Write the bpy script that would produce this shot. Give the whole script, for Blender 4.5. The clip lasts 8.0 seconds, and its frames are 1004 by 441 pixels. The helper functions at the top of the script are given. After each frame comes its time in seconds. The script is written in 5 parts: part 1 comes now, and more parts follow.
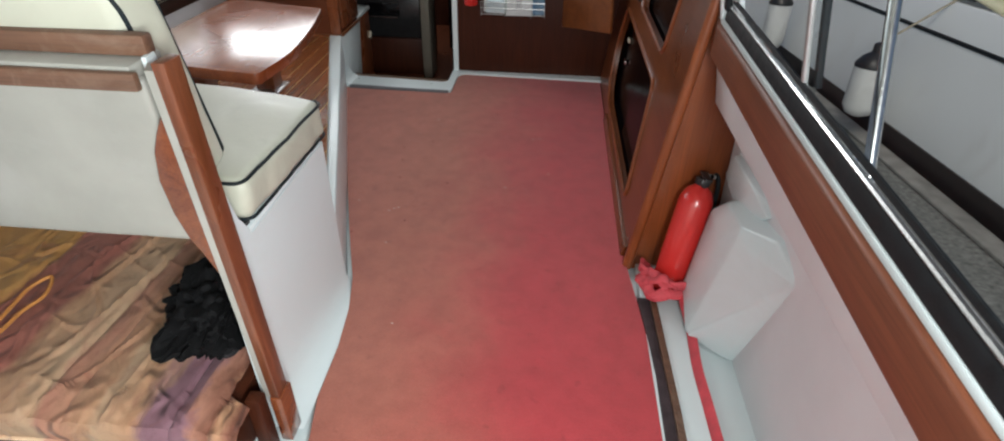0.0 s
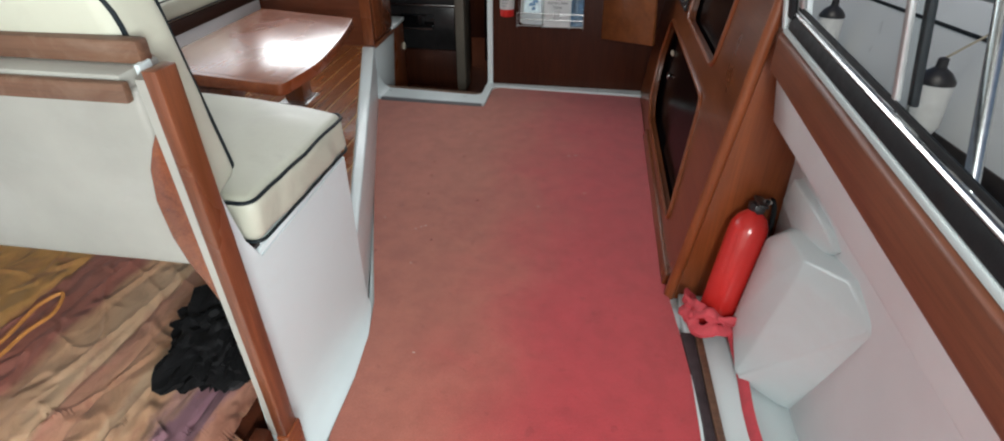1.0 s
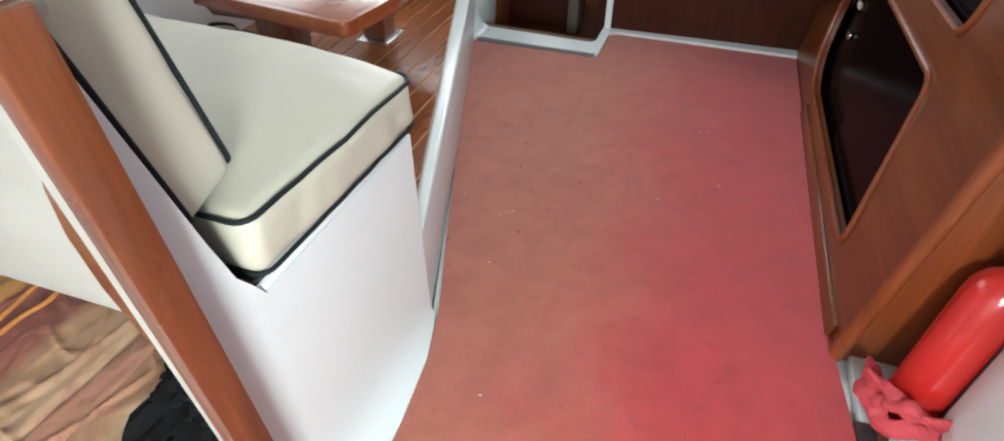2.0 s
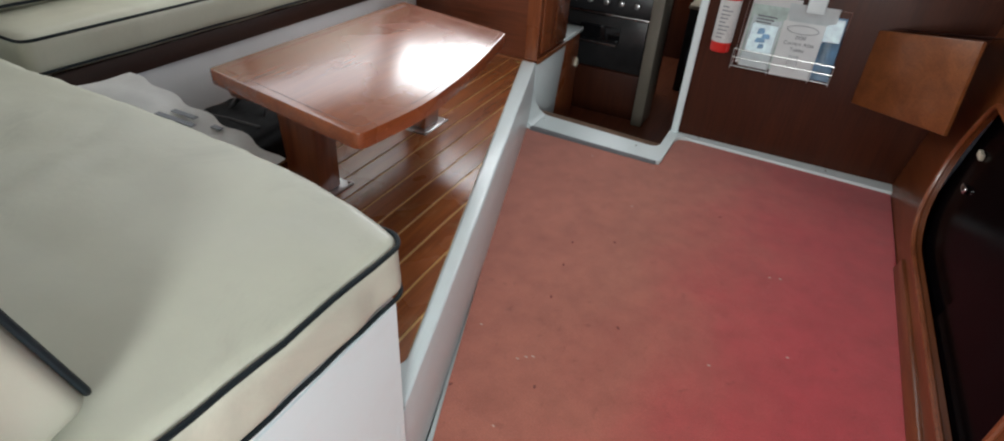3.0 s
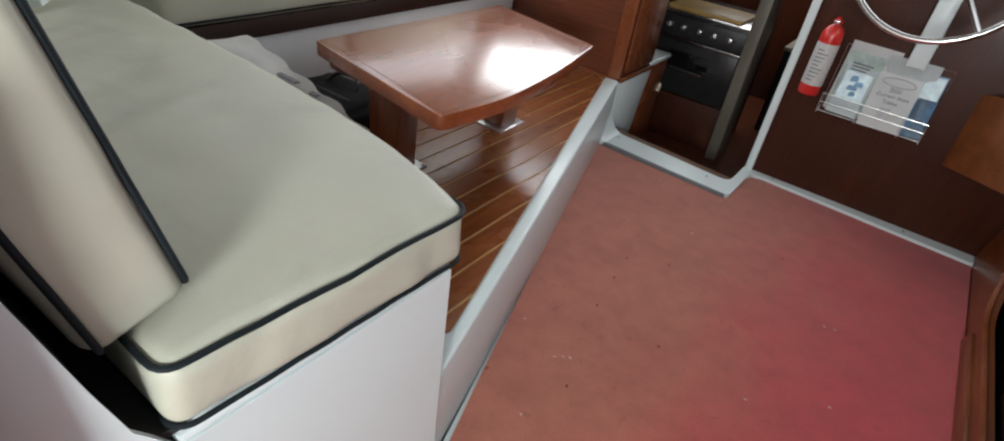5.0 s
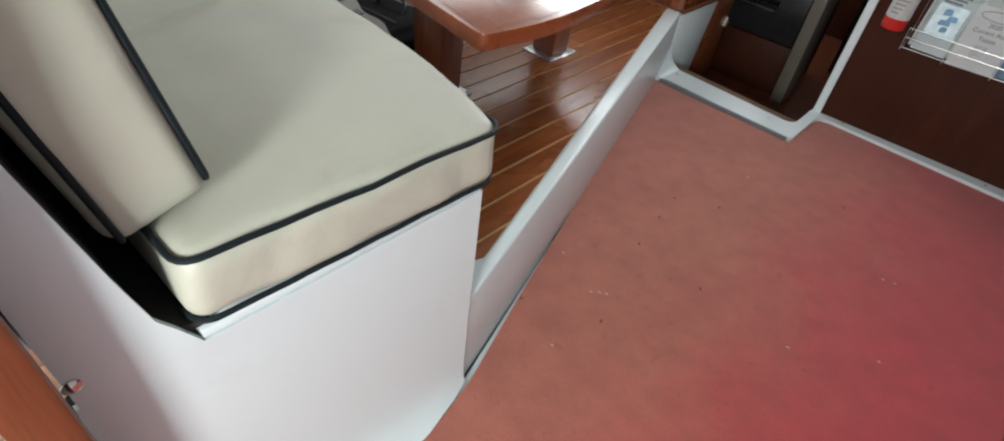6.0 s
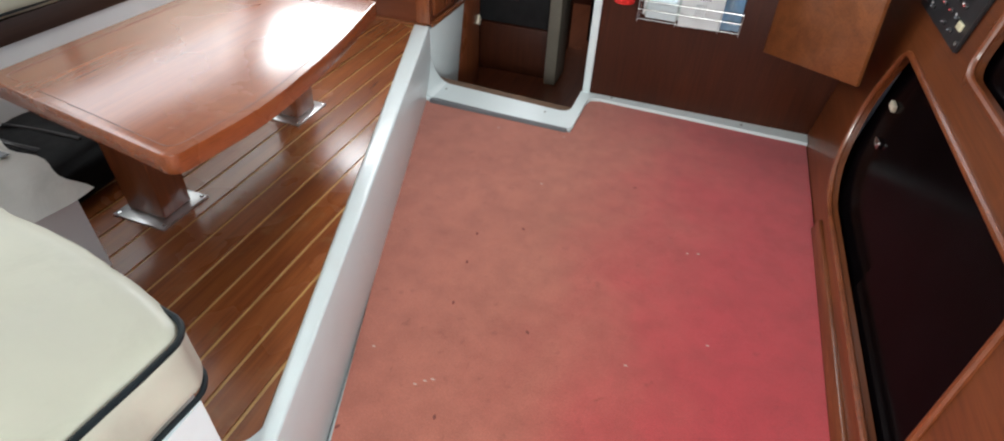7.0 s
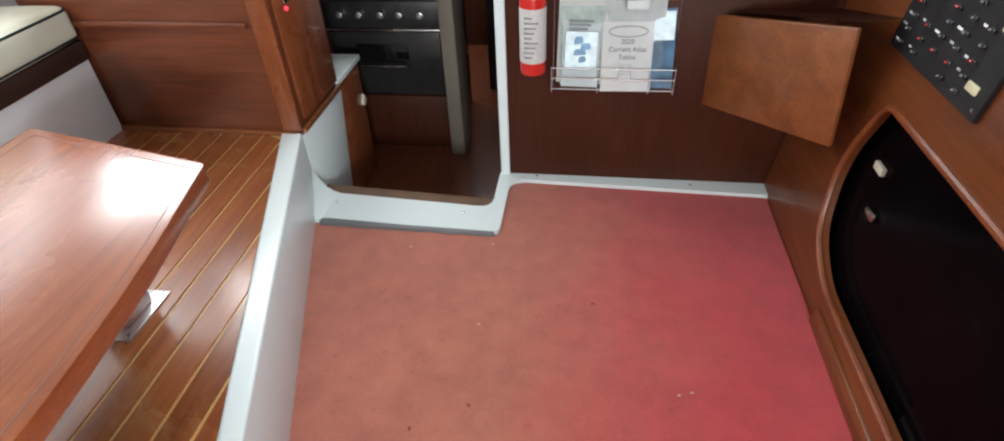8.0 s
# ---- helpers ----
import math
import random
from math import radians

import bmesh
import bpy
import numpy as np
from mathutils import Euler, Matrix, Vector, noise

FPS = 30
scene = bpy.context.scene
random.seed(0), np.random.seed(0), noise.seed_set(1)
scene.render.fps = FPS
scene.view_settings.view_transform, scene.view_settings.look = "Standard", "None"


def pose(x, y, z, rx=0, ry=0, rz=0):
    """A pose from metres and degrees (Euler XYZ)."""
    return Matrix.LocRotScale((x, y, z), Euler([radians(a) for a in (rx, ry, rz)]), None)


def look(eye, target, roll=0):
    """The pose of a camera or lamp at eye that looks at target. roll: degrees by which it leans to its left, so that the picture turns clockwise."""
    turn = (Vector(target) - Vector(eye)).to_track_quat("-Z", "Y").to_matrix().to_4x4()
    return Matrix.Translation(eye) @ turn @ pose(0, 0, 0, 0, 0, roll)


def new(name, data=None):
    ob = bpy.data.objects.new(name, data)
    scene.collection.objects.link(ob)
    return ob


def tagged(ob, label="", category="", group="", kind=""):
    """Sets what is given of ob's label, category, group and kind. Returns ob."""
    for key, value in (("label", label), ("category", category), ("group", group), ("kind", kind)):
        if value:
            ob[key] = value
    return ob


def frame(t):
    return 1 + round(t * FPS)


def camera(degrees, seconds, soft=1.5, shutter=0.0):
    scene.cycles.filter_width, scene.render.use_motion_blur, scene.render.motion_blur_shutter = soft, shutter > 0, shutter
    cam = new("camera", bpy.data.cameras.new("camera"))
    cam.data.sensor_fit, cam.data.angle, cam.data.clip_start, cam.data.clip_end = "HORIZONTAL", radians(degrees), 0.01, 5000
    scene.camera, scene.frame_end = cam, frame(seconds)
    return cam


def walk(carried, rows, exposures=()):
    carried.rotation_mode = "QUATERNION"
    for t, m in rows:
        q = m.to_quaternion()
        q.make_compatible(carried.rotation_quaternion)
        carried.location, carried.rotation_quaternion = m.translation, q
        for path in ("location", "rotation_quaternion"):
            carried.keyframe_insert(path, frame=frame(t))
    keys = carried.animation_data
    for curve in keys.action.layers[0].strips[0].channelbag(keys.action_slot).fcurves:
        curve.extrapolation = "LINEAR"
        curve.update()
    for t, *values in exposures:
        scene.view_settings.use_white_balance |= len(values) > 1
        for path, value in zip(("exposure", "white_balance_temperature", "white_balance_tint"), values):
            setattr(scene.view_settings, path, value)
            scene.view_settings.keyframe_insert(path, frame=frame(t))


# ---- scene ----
cam = camera(81.8, 8.0, 1.9)
PATH = [
    (0, (0.56, -0.198, 1.267), (0.428, 1.446, 0.135), 1.1),
    (0.5, (0.584, -0.149, 1.301), (0.395, 1.529, 0.23), 1.0),
    (1, (0.549, -0.073, 1.22), (0.303, 1.581, 0.123), 0.2),
    (1.2, (0.528, -0.021, 1.176), (0.277, 1.599, 0.032), 0.4),
    (2.3, (0.37, 0.495, 1.091), (-0.211, 1.917, -0.19), 0.5),
    (2.5, (0.35, 0.554, 1.099), (-0.256, 2.001, -0.142), 2.1),
    (3, (0.349, 0.713, 1.129), (-0.361, 2.199, -0.007), 3.5),
    (3.5, (0.367, 0.695, 1.16), (-0.45, 2.156, 0.067), 2.8),
    (4, (0.413, 0.657, 1.137), (-0.529, 2.092, 0.111), 5.0),
    (5.3, (0.383, 0.648, 1.097), (-0.529, 2.011, -0.048), 10.2),
    (5.5, (0.401, 0.636, 1.072), (-0.556, 1.951, -0.092), 10.3),
    (6, (0.411, 0.68, 1.072), (-0.534, 1.887, -0.212), 8.2),
    (6.5, (0.448, 0.799, 1.139), (-0.341, 2.113, -0.145), 4.5),
    (7, (0.373, 0.977, 1.123), (-0.106, 2.451, -0.141), 2.9),
    (7.5, (0.25, 1.254, 1.166), (-0.015, 2.785, -0.094), -1.5),
    (8, (0.243, 1.513, 1.157), (-0.009, 3.063, -0.083), -2.7),
]
walk(cam, [(t, look(eye, target, roll)) for t, eye, target, roll in PATH],
     exposures=((0.0, -1.00), (1.2, -0.92), (2.4, -0.32), (3.0, -0.75), (3.5, -0.88), (5.5, -0.88), (6.2, -0.62), (7.0, -0.14), (7.5, -0.03), (8.0, 0.0)))

# ---- world and light ----
world = bpy.data.worlds.new("sky")
scene.world = world
world.use_nodes = True
wn = world.node_tree
sky = wn.nodes.new("ShaderNodeTexSky")
sky.sky_type = "NISHITA"
sky.sun_disc = False
sky.sun_elevation = radians(48)
sky.sun_rotation = radians(207)
sky.air_density, sky.dust_density = 1.0, 4.0
wn.links.new(sky.outputs[0], wn.nodes["Background"].inputs[0])
wn.nodes["Background"].inputs[1].default_value = 0.14

sun_data = bpy.data.lights.new("sun", "SUN")
sun_data.energy, sun_data.angle, sun_data.color = 1.4, radians(14), (1.0, 0.96, 0.90)
sun = new("sun", sun_data)
sun.matrix_world = look((-3, -6, 9), (0, 1, 0))


def window_light(name, centre, target, w, h, watts, color=(0.95, 0.98, 1.0)):
    """Daylight in a window's opening."""
    d = bpy.data.lights.new(name, "AREA")
    d.shape, d.size, d.size_y, d.energy, d.color = "RECTANGLE", w, h, watts, color
    ob = new(name, d)
    ob.matrix_world = look(centre, target)
    return ob


window_light("daylight_port_forward", (-1.56, 2.4, 1.325), (0, 2.4, 1.2), 1.4, 0.55, 10)
window_light("daylight_port_aft", (-1.56, 0.97, 1.325), (0, 0.97, 1.2), 1.25, 0.55, 2)
window_light("daylight_windscreen_port", (-0.975, 3.41, 1.315), (-0.9, 0, 1.0), 0.94, 0.67, 34)
window_light("daylight_windscreen_starboard", (0.26, 3.41, 1.36), (0.26, 0, 1.1), 1.34, 0.58, 9)
window_light("daylight_starboard", (0.915, -0.66, 1.20), (-0.25, 0.9, 0.62), 0.42, 0.50, 84, (0.95, 1.0, 1.0))
window_light("daylight_starboard_forward", (0.98, 2.35, 1.35), (0, 2.35, 0.9), 1.45, 0.48, 5)
# fill added to brighten the galley, set in an assumed, unseen ceiling hatch
window_light("galley_fill_light", (-0.55, 4.6, 0.965), (-0.55, 4.6, 0), 0.45, 0.45, 6)
window_light("daylight_door", (-0.18, -1.32, 1.1), (-0.18, 3, 0.8), 2.0, 1.5, 16, (0.97, 1.0, 0.95))

# ---- materials ----
def nodes_of(name, rough=0.5, metal=0.0, spec=0.5, coat=0.0, coat_rough=0.05):
    m = bpy.data.materials.new(name)
    m.use_nodes = True
    nt = m.node_tree
    b = nt.nodes["Principled BSDF"]
    b.inputs["Roughness"].default_value = rough
    b.inputs["Metallic"].default_value = metal
    b.inputs["Specular IOR Level"].default_value = spec
    b.inputs["Coat Weight"].default_value = coat
    b.inputs["Coat Roughness"].default_value = coat_rough
    return m, nt, b


def noise_at(nt, scale, size, detail=4.0, rough=0.55, distort=0.0, offset=(0, 0, 0)):
    """A noise over the place itself, in metres, stretched by scale."""
    g = nt.nodes.new("ShaderNodeNewGeometry")
    mp = nt.nodes.new("ShaderNodeMapping")
    mp.inputs["Scale"].default_value = scale
    mp.inputs["Location"].default_value = offset
    nt.links.new(g.outputs["Position"], mp.inputs["Vector"])
    n = nt.nodes.new("ShaderNodeTexNoise")
    n.inputs["Scale"].default_value = size
    n.inputs["Detail"].default_value = detail
    n.inputs["Roughness"].default_value = rough
    n.inputs["Distortion"].default_value = distort
    nt.links.new(mp.outputs[0], n.inputs["Vector"])
    return n


def ramp(nt, fac, stops):
    r = nt.nodes.new("ShaderNodeValToRGB")
    e = r.color_ramp.elements
    while len(e) < len(stops):
        e.new(0.5)
    for el, (p, c) in zip(e, stops):
        el.position, el.color = p, (*c, 1)
    nt.links.new(fac, r.inputs[0])
    return r


def mix(nt, a, b, fac, mode="MIX"):
    x = nt.nodes.new("ShaderNodeMix")
    x.data_type, x.blend_type = "RGBA", mode
    for sock, v in ((x.inputs[6], a), (x.inputs[7], b)):
        if isinstance(v, tuple):
            sock.default_value = (*v, 1)
        else:
            nt.links.new(v, sock)
    if isinstance(fac, (int, float)):
        x.inputs[0].default_value = fac
    else:
        nt.links.new(fac, x.inputs[0])
    return x.outputs[2]


def bump(nt, b, height, strength, dist=0.002):
    n = nt.nodes.new("ShaderNodeBump")
    n.inputs["Strength"].default_value, n.inputs["Distance"].default_value = strength, dist
    nt.links.new(height, n.inputs["Height"])
    nt.links.new(n.outputs[0], b.inputs["Normal"])
    nt.links.new(n.outputs[0], b.inputs["Coat Normal"])


def gloss(nt, b, fac, lo, hi):
    r = nt.nodes.new("ShaderNodeMapRange")
    r.inputs["From Min"].default_value, r.inputs["From Max"].default_value = 0.3, 0.7
    r.inputs["To Min"].default_value, r.inputs["To Max"].default_value = lo, hi
    nt.links.new(fac, r.inputs[0])
    nt.links.new(r.outputs[0], b.inputs["Roughness"])


def plain(name, c, rough=0.5, metal=0.0, vary=0.12, size=9.0, grain=0.15, gsize=260.0, spec=0.5, coat=0.0, dirt=None):
    """A painted, moulded or woven surface: soft blotches, fine grain, uneven gloss."""
    m, nt, b = nodes_of(name, rough, metal, spec, coat)
    n1 = noise_at(nt, (1, 1, 1), size, 5)
    lo = tuple(max(0.0, v * (1 - vary)) for v in c)
    hi = tuple(min(1.0, v * (1 + vary)) for v in c)
    col = ramp(nt, n1.outputs[0], [(0.3, lo), (0.7, hi)]).outputs[0]
    if dirt:
        n3 = noise_at(nt, (1, 1, 1), 3.5, 8, 0.7, 0.6, (3, 1, 7))
        k = ramp(nt, n3.outputs[0], [(0.52, (0, 0, 0)), (0.78, (0.55, 0.55, 0.55))]).outputs[0]
        col = mix(nt, col, dirt, k)
    nt.links.new(col, b.inputs["Base Color"])
    n2 = noise_at(nt, (1, 1, 1), gsize, 3)
    if vary > 0.02:
        gloss(nt, b, n1.outputs[0], max(0.02, rough * 0.85), min(1, rough * 1.15))
    if grain:
        bump(nt, b, n2.outputs[0], grain, 0.001)
    return m


def wood(name, dark, light, grain="y", rough=0.3, coat=0.5, size=7.0, piece=0.0, stain=None):
    """Varnished timber: long grain, pores, and a slow change of tone; piece: change from board to board."""
    m, nt, b = nodes_of(name, rough, 0, 0.5, coat, 0.12)
    s = {"x": (0.09, 1, 1), "y": (1, 0.09, 1), "z": (1, 1, 0.09)}[grain]
    n1 = noise_at(nt, s, size * 4, 6, 0.6, 0.8)
    n2 = noise_at(nt, tuple(v if v == 1 else 0.03 for v in s), size * 40, 3)
    n3 = noise_at(nt, (1, 1, 1), 2.2, 4, 0.5, 0.3, (5, 2, 1))
    mid = tuple((a + c) / 2 for a, c in zip(dark, light))
    col = ramp(nt, n1.outputs[0], [(0.28, dark), (0.5, mid), (0.72, light)]).outputs[0]
    pores = ramp(nt, n2.outputs[0], [(0.35, (0.72, 0.70, 0.68)), (0.55, (1, 1, 1))]).outputs[0]
    col = mix(nt, col, pores, 0.7, "MULTIPLY")
    tone = ramp(nt, n3.outputs[0], [(0.3, (0.82, 0.80, 0.78)), (0.7, (1.0, 1.0, 1.0))]).outputs[0]
    col = mix(nt, col, tone, 0.8, "MULTIPLY")
    if piece:
        info = nt.nodes.new("ShaderNodeObjectInfo")
        r = ramp(nt, info.outputs["Random"], [(0.0, (1 - piece,) * 3), (1.0, (1.0, 1.0, 1.0))]).outputs[0]
        col = mix(nt, col, r, 1.0, "MULTIPLY")
    if stain:
        n4 = noise_at(nt, (1, 1, 1), 4.5, 8, 0.7, 1.2, (1, 9, 2))
        k = ramp(nt, n4.outputs[0], [(0.55, (0, 0, 0)), (0.72, (0.6, 0.6, 0.6))]).outputs[0]
        col = mix(nt, col, stain, k)
    nt.links.new(col, b.inputs["Base Color"])
    gloss(nt, b, n3.outputs[0], rough * 0.8, rough * 1.3)
    bump(nt, b, n2.outputs[0], 0.05, 0.0008)
    return m


def carpet_material():
    m, nt, b = nodes_of("red_carpet", 0.95, 0, 0.1)
    g = nt.nodes.new("ShaderNodeNewGeometry")
    sep = nt.nodes.new("ShaderNodeSeparateXYZ")
    nt.links.new(g.outputs["Position"], sep.inputs[0])
    big = noise_at(nt, (1, 1, 1), 2.6, 5, 0.6, 0.5)
    # the trodden way between door and cabin has faded to brown
    add = nt.nodes.new("ShaderNodeMath")
    add.operation = "MULTIPLY_ADD"
    nt.links.new(big.outputs[0], add.inputs[0])
    add.inputs[1].default_value = 0.5
    nt.links.new(sep.outputs[0], add.inputs[2])
    k = nt.nodes.new("ShaderNodeMapRange")
    k.interpolation_type = "SMOOTHSTEP"
    k.inputs["From Min"].default_value, k.inputs["From Max"].default_value = 0.27, 0.90
    nt.links.new(add.outputs[0], k.inputs[0])
    col = mix(nt, (0.455, 0.146, 0.097), (0.505, 0.042, 0.053), k.outputs[0])
    mid = noise_at(nt, (1, 1, 1), 13, 6, 0.65)
    col = mix(nt, col, ramp(nt, mid.outputs[0], [(0.30, (0.74, 0.71, 0.70)), (0.60, (1, 1, 1))]).outputs[0], 0.7, "MULTIPLY")
    patch = noise_at(nt, (1, 0.8, 1), 5.0, 6, 0.65, 0.2, (2, 7, 0))
    col = mix(nt, col, ramp(nt, patch.outputs[0], [(0.36, (0.87, 0.83, 0.83)), (0.60, (1, 1, 1))]).outputs[0], 0.6, "MULTIPLY")
    spot = noise_at(nt, (1, 1, 1), 34, 3, 0.5, 0.6, (4, 4, 0))
    col = mix(nt, col, ramp(nt, spot.outputs[0], [(0.27, (0.40, 0.35, 0.35)), (0.36, (1, 1, 1))]).outputs[0], 0.3, "MULTIPLY")
    fib = noise_at(nt, (1, 1, 1), 240, 4, 0.75)
    col = mix(nt, col, ramp(nt, fib.outputs[0], [(0.32, (0.62, 0.62, 0.62)), (0.64, (1, 1, 1))]).outputs[0], 0.8, "MULTIPLY")
    nt.links.new(col, b.inputs["Base Color"])
    b.inputs["Sheen Weight"].default_value = 0.25
    b.inputs["Sheen Roughness"].default_value = 0.6
    bump(nt, b, fib.outputs[0], 0.6, 0.003)
    return m


def throw_material():
    """The berth's cover: a sheen fabric in broad tan, cream and mauve bands."""
    m, nt, b = nodes_of("throw_fabric", 0.6, 0, 0.3)
    g = nt.nodes.new("ShaderNodeNewGeometry")
    d = nt.nodes.new("ShaderNodeSeparateXYZ")
    nt.links.new(g.outputs["Position"], d.inputs[0])
    n = noise_at(nt, (1.0, 0.6, 1), 9.0, 5, 0.6, 0.6)
    a = nt.nodes.new("ShaderNodeMath")
    a.operation = "MULTIPLY_ADD"
    nt.links.new(n.outputs[0], a.inputs[0])
    a.inputs[1].default_value = 0.09
    nt.links.new(d.outputs[0], a.inputs[2])
    k = nt.nodes.new("ShaderNodeMapRange")
    k.inputs["From Min"].default_value, k.inputs["From Max"].default_value = -0.905, 0.045
    nt.links.new(a.outputs[0], k.inputs[0])
    gold, rose, tan, pink = (0.92, 0.55, 0.20), (0.64, 0.27, 0.21), (0.95, 0.62, 0.38), (0.84, 0.46, 0.33)
    cream, plum, brown = (0.98, 0.74, 0.49), (0.52, 0.30, 0.37), (0.46, 0.21, 0.14)
    col = ramp(nt, k.outputs[0], [(0.09, gold), (0.12, rose), (0.28, rose), (0.31, tan), (0.45, cream), (0.47, pink), (0.58, tan), (0.60, cream),
                                  (0.69, tan), (0.72, plum), (0.82, plum), (0.84, pink), (0.875, brown), (0.90, tan), (0.93, brown)]).outputs[0]
    f = noise_at(nt, (1, 0.5, 1), 24, 7, 0.75, 0.8)
    col = mix(nt, col, ramp(nt, f.outputs[0], [(0.3, (0.74, 0.70, 0.68)), (0.5, (1, 1, 1))]).outputs[0], 0.7, "MULTIPLY")
    blot = noise_at(nt, (1, 0.7, 1), 12, 6, 0.7, 1.2, (5, 1, 0))
    col = mix(nt, col, rose, ramp(nt, blot.outputs[0], [(0.55, (0, 0, 0)), (0.70, (0.45, 0.45, 0.45))]).outputs[0])
    col = mix(nt, col, (0.80, 0.75, 0.74), 1.0, "MULTIPLY")
    nt.links.new(col, b.inputs["Base Color"])
    b.inputs["Sheen Weight"].default_value = 0.12
    crinkle = noise_at(nt, (1, 0.6, 1), 15, 4, 0.6, 0.9, (2, 3, 0))
    crinkle.noise_type = "RIDGED_MULTIFRACTAL"
    bump(nt, b, crinkle.outputs[0], 0.9, 0.022)
    return m


CARPET = carpet_material()
THROW = throw_material()
GEL = plain("white_gelcoat", (0.645, 0.725, 0.735), 0.28, 0, 0.012, 2, 0.03, 60, dirt=(0.59, 0.63, 0.62))
LINER = plain("white_liner", (0.70, 0.71, 0.72), 0.45, 0, 0.05, 5, 0.10, 120)
VINYL = plain("cream_vinyl", (0.487, 0.490, 0.402), 0.46, 0, 0.07, 5, 0.3, 60, dirt=(0.29, 0.29, 0.235))
PANEL = plain("padded_white_vinyl", (0.315, 0.310, 0.278), 0.5, 0, 0.12, 5, 0.12, 400, dirt=(0.38, 0.375, 0.36))
PIPING = plain("black_piping", (0.008, 0.013, 0.016), 0.6, 0, 0.2, 40, 0.1, spec=0.2)
MAHOG = wood("varnished_mahogany", (0.13, 0.030, 0.011), (0.27, 0.078, 0.028), "y", 0.22, 0.5)
# darker mahogany: the shade on the locker's aft face is in this colour
MAHOG_X = wood("varnished_mahogany_across", (0.105, 0.028, 0.012), (0.195, 0.056, 0.024), "x", 0.34, 0.3)
DARKWOOD = wood("dark_stained_rail", (0.022, 0.009, 0.006), (0.045, 0.018, 0.011), "y", 0.5, 0.0)
MAHOG_Z = wood("varnished_mahogany_upright", (0.15, 0.036, 0.013), (0.29, 0.088, 0.030), "z", 0.28, 0.4)
TABLE = wood("table_veneer", (0.215, 0.050, 0.015), (0.310, 0.082, 0.025), "y", 0.24, 0.6, 5, stain=(0.33, 0.11, 0.042))
TABLE.node_tree.nodes["Principled BSDF"].inputs["Coat Roughness"].default_value = 0.20
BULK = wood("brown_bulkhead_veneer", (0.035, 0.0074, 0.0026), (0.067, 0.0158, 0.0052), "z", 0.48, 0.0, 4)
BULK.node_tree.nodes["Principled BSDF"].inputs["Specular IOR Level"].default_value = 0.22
SAPELE = wood("golden_sapele", (0.132, 0.035, 0.010), (0.232, 0.068, 0.020), "y", 0.32, 0.2, 4)
SAPELE_Z = wood("golden_sapele_upright", (0.165, 0.040, 0.011), (0.275, 0.074, 0.021), "z", 0.34, 0.15, 4)
FLAP = wood("flap_veneer", (0.165, 0.050, 0.016), (0.27, 0.090, 0.028), "x", 0.36, 0.2, 4)
TEAK = wood("teak_sole", (0.21, 0.054, 0.016), (0.41, 0.132, 0.038), "y", 0.24, 0.65, 5, 0.25, stain=(0.34, 0.19, 0.085))
TEAK.node_tree.nodes["Principled BSDF"].inputs["Coat Roughness"].default_value = 0.20
HOLLY = wood("holly_strip", (0.58, 0.33, 0.11), (0.74, 0.48, 0.19), "y", 0.3, 0.4, 6)
GALLEY = wood("galley_sole", (0.12, 0.034, 0.015), (0.20, 0.060, 0.026), "y", 0.3, 0.3, 5)
RAIL = wood("window_rail_wood", (0.15, 0.042, 0.018), (0.26, 0.082, 0.036), "y", 0.42, 0.1, 4)
WORN = wood("worn_capping", (0.085, 0.040, 0.024), (0.185, 0.090, 0.050), "x", 0.5, 0.1, 5, stain=(0.26, 0.18, 0.13))
ACRYL = plain("smoked_acrylic", (0.003, 0.002, 0.0025), 0.18, 0, 0.3, 8, 0.0, spec=0.04)
BLACK = plain("black_plastic", (0.016, 0.016, 0.018), 0.4, 0, 0.2, 20, 0.1)
CLOTH = plain("black_cloth", (0.0045, 0.0045, 0.005), 0.8, 0, 0.3, 40, 0.2, 300, spec=0.15)
ENAMEL = plain("black_enamel", (0.020, 0.020, 0.021), 0.22, 0, 0.2, 12, 0.05)
OVENGLASS = plain("oven_glass", (0.006, 0.006, 0.007), 0.08, 0, 0.1, 5, 0)
STEEL = plain("stainless_steel", (0.62, 0.62, 0.62), 0.18, 1.0, 0.08, 60, 0.05)
ALU = plain("anodised_aluminium", (0.66, 0.67, 0.68), 0.32, 1.0, 0.06, 30, 0.1)
RUBBER = plain("black_rubber", (0.010, 0.012, 0.014), 0.6, 0, 0.3, 40, 0.3, spec=0.25)
RED = plain("red_enamel", (0.52, 0.022, 0.018), 0.22, 0, 0.06, 8, 0.04, 60, coat=0.4)
STRAP = plain("faded_red_webbing", (0.50, 0.055, 0.070), 0.75, 0, 0.2, 30, 0.4, 300)
PAPER = plain("paper", (0.90, 0.91, 0.91), 0.55, 0, 0.04, 20, 0.03)
SKYBLUE = plain("pale_blue_print", (0.62, 0.78, 0.88), 0.45, 0, 0.25, 28, 0.0)
DEEPBLUE = plain("sea_blue_print", (0.11, 0.25, 0.42), 0.4, 0, 0.5, 16, 0.0)
FAINT = plain("faint_grey_print", (0.46, 0.46, 0.47), 0.6, 0, 0.05, 20, 0.0)
DULL = plain("dull_grey_aluminium", (0.42, 0.43, 0.43), 0.4, 0.6, 0.08, 30, 0.1)
INK = plain("grey_ink", (0.16, 0.17, 0.19), 0.6, 0, 0.05, 20, 0.0)
GOLD = plain("cutting_board", (0.40, 0.25, 0.08), 0.5, 0, 0.2, 14, 0.1)
CORD = plain("orange_cord", (0.58, 0.24, 0.06), 0.7, 0, 0.15, 60, 0.4, 400)
SPECK = plain("crumbs", (0.48, 0.36, 0.31), 0.9, 0, 0.2, 90, 0.2)
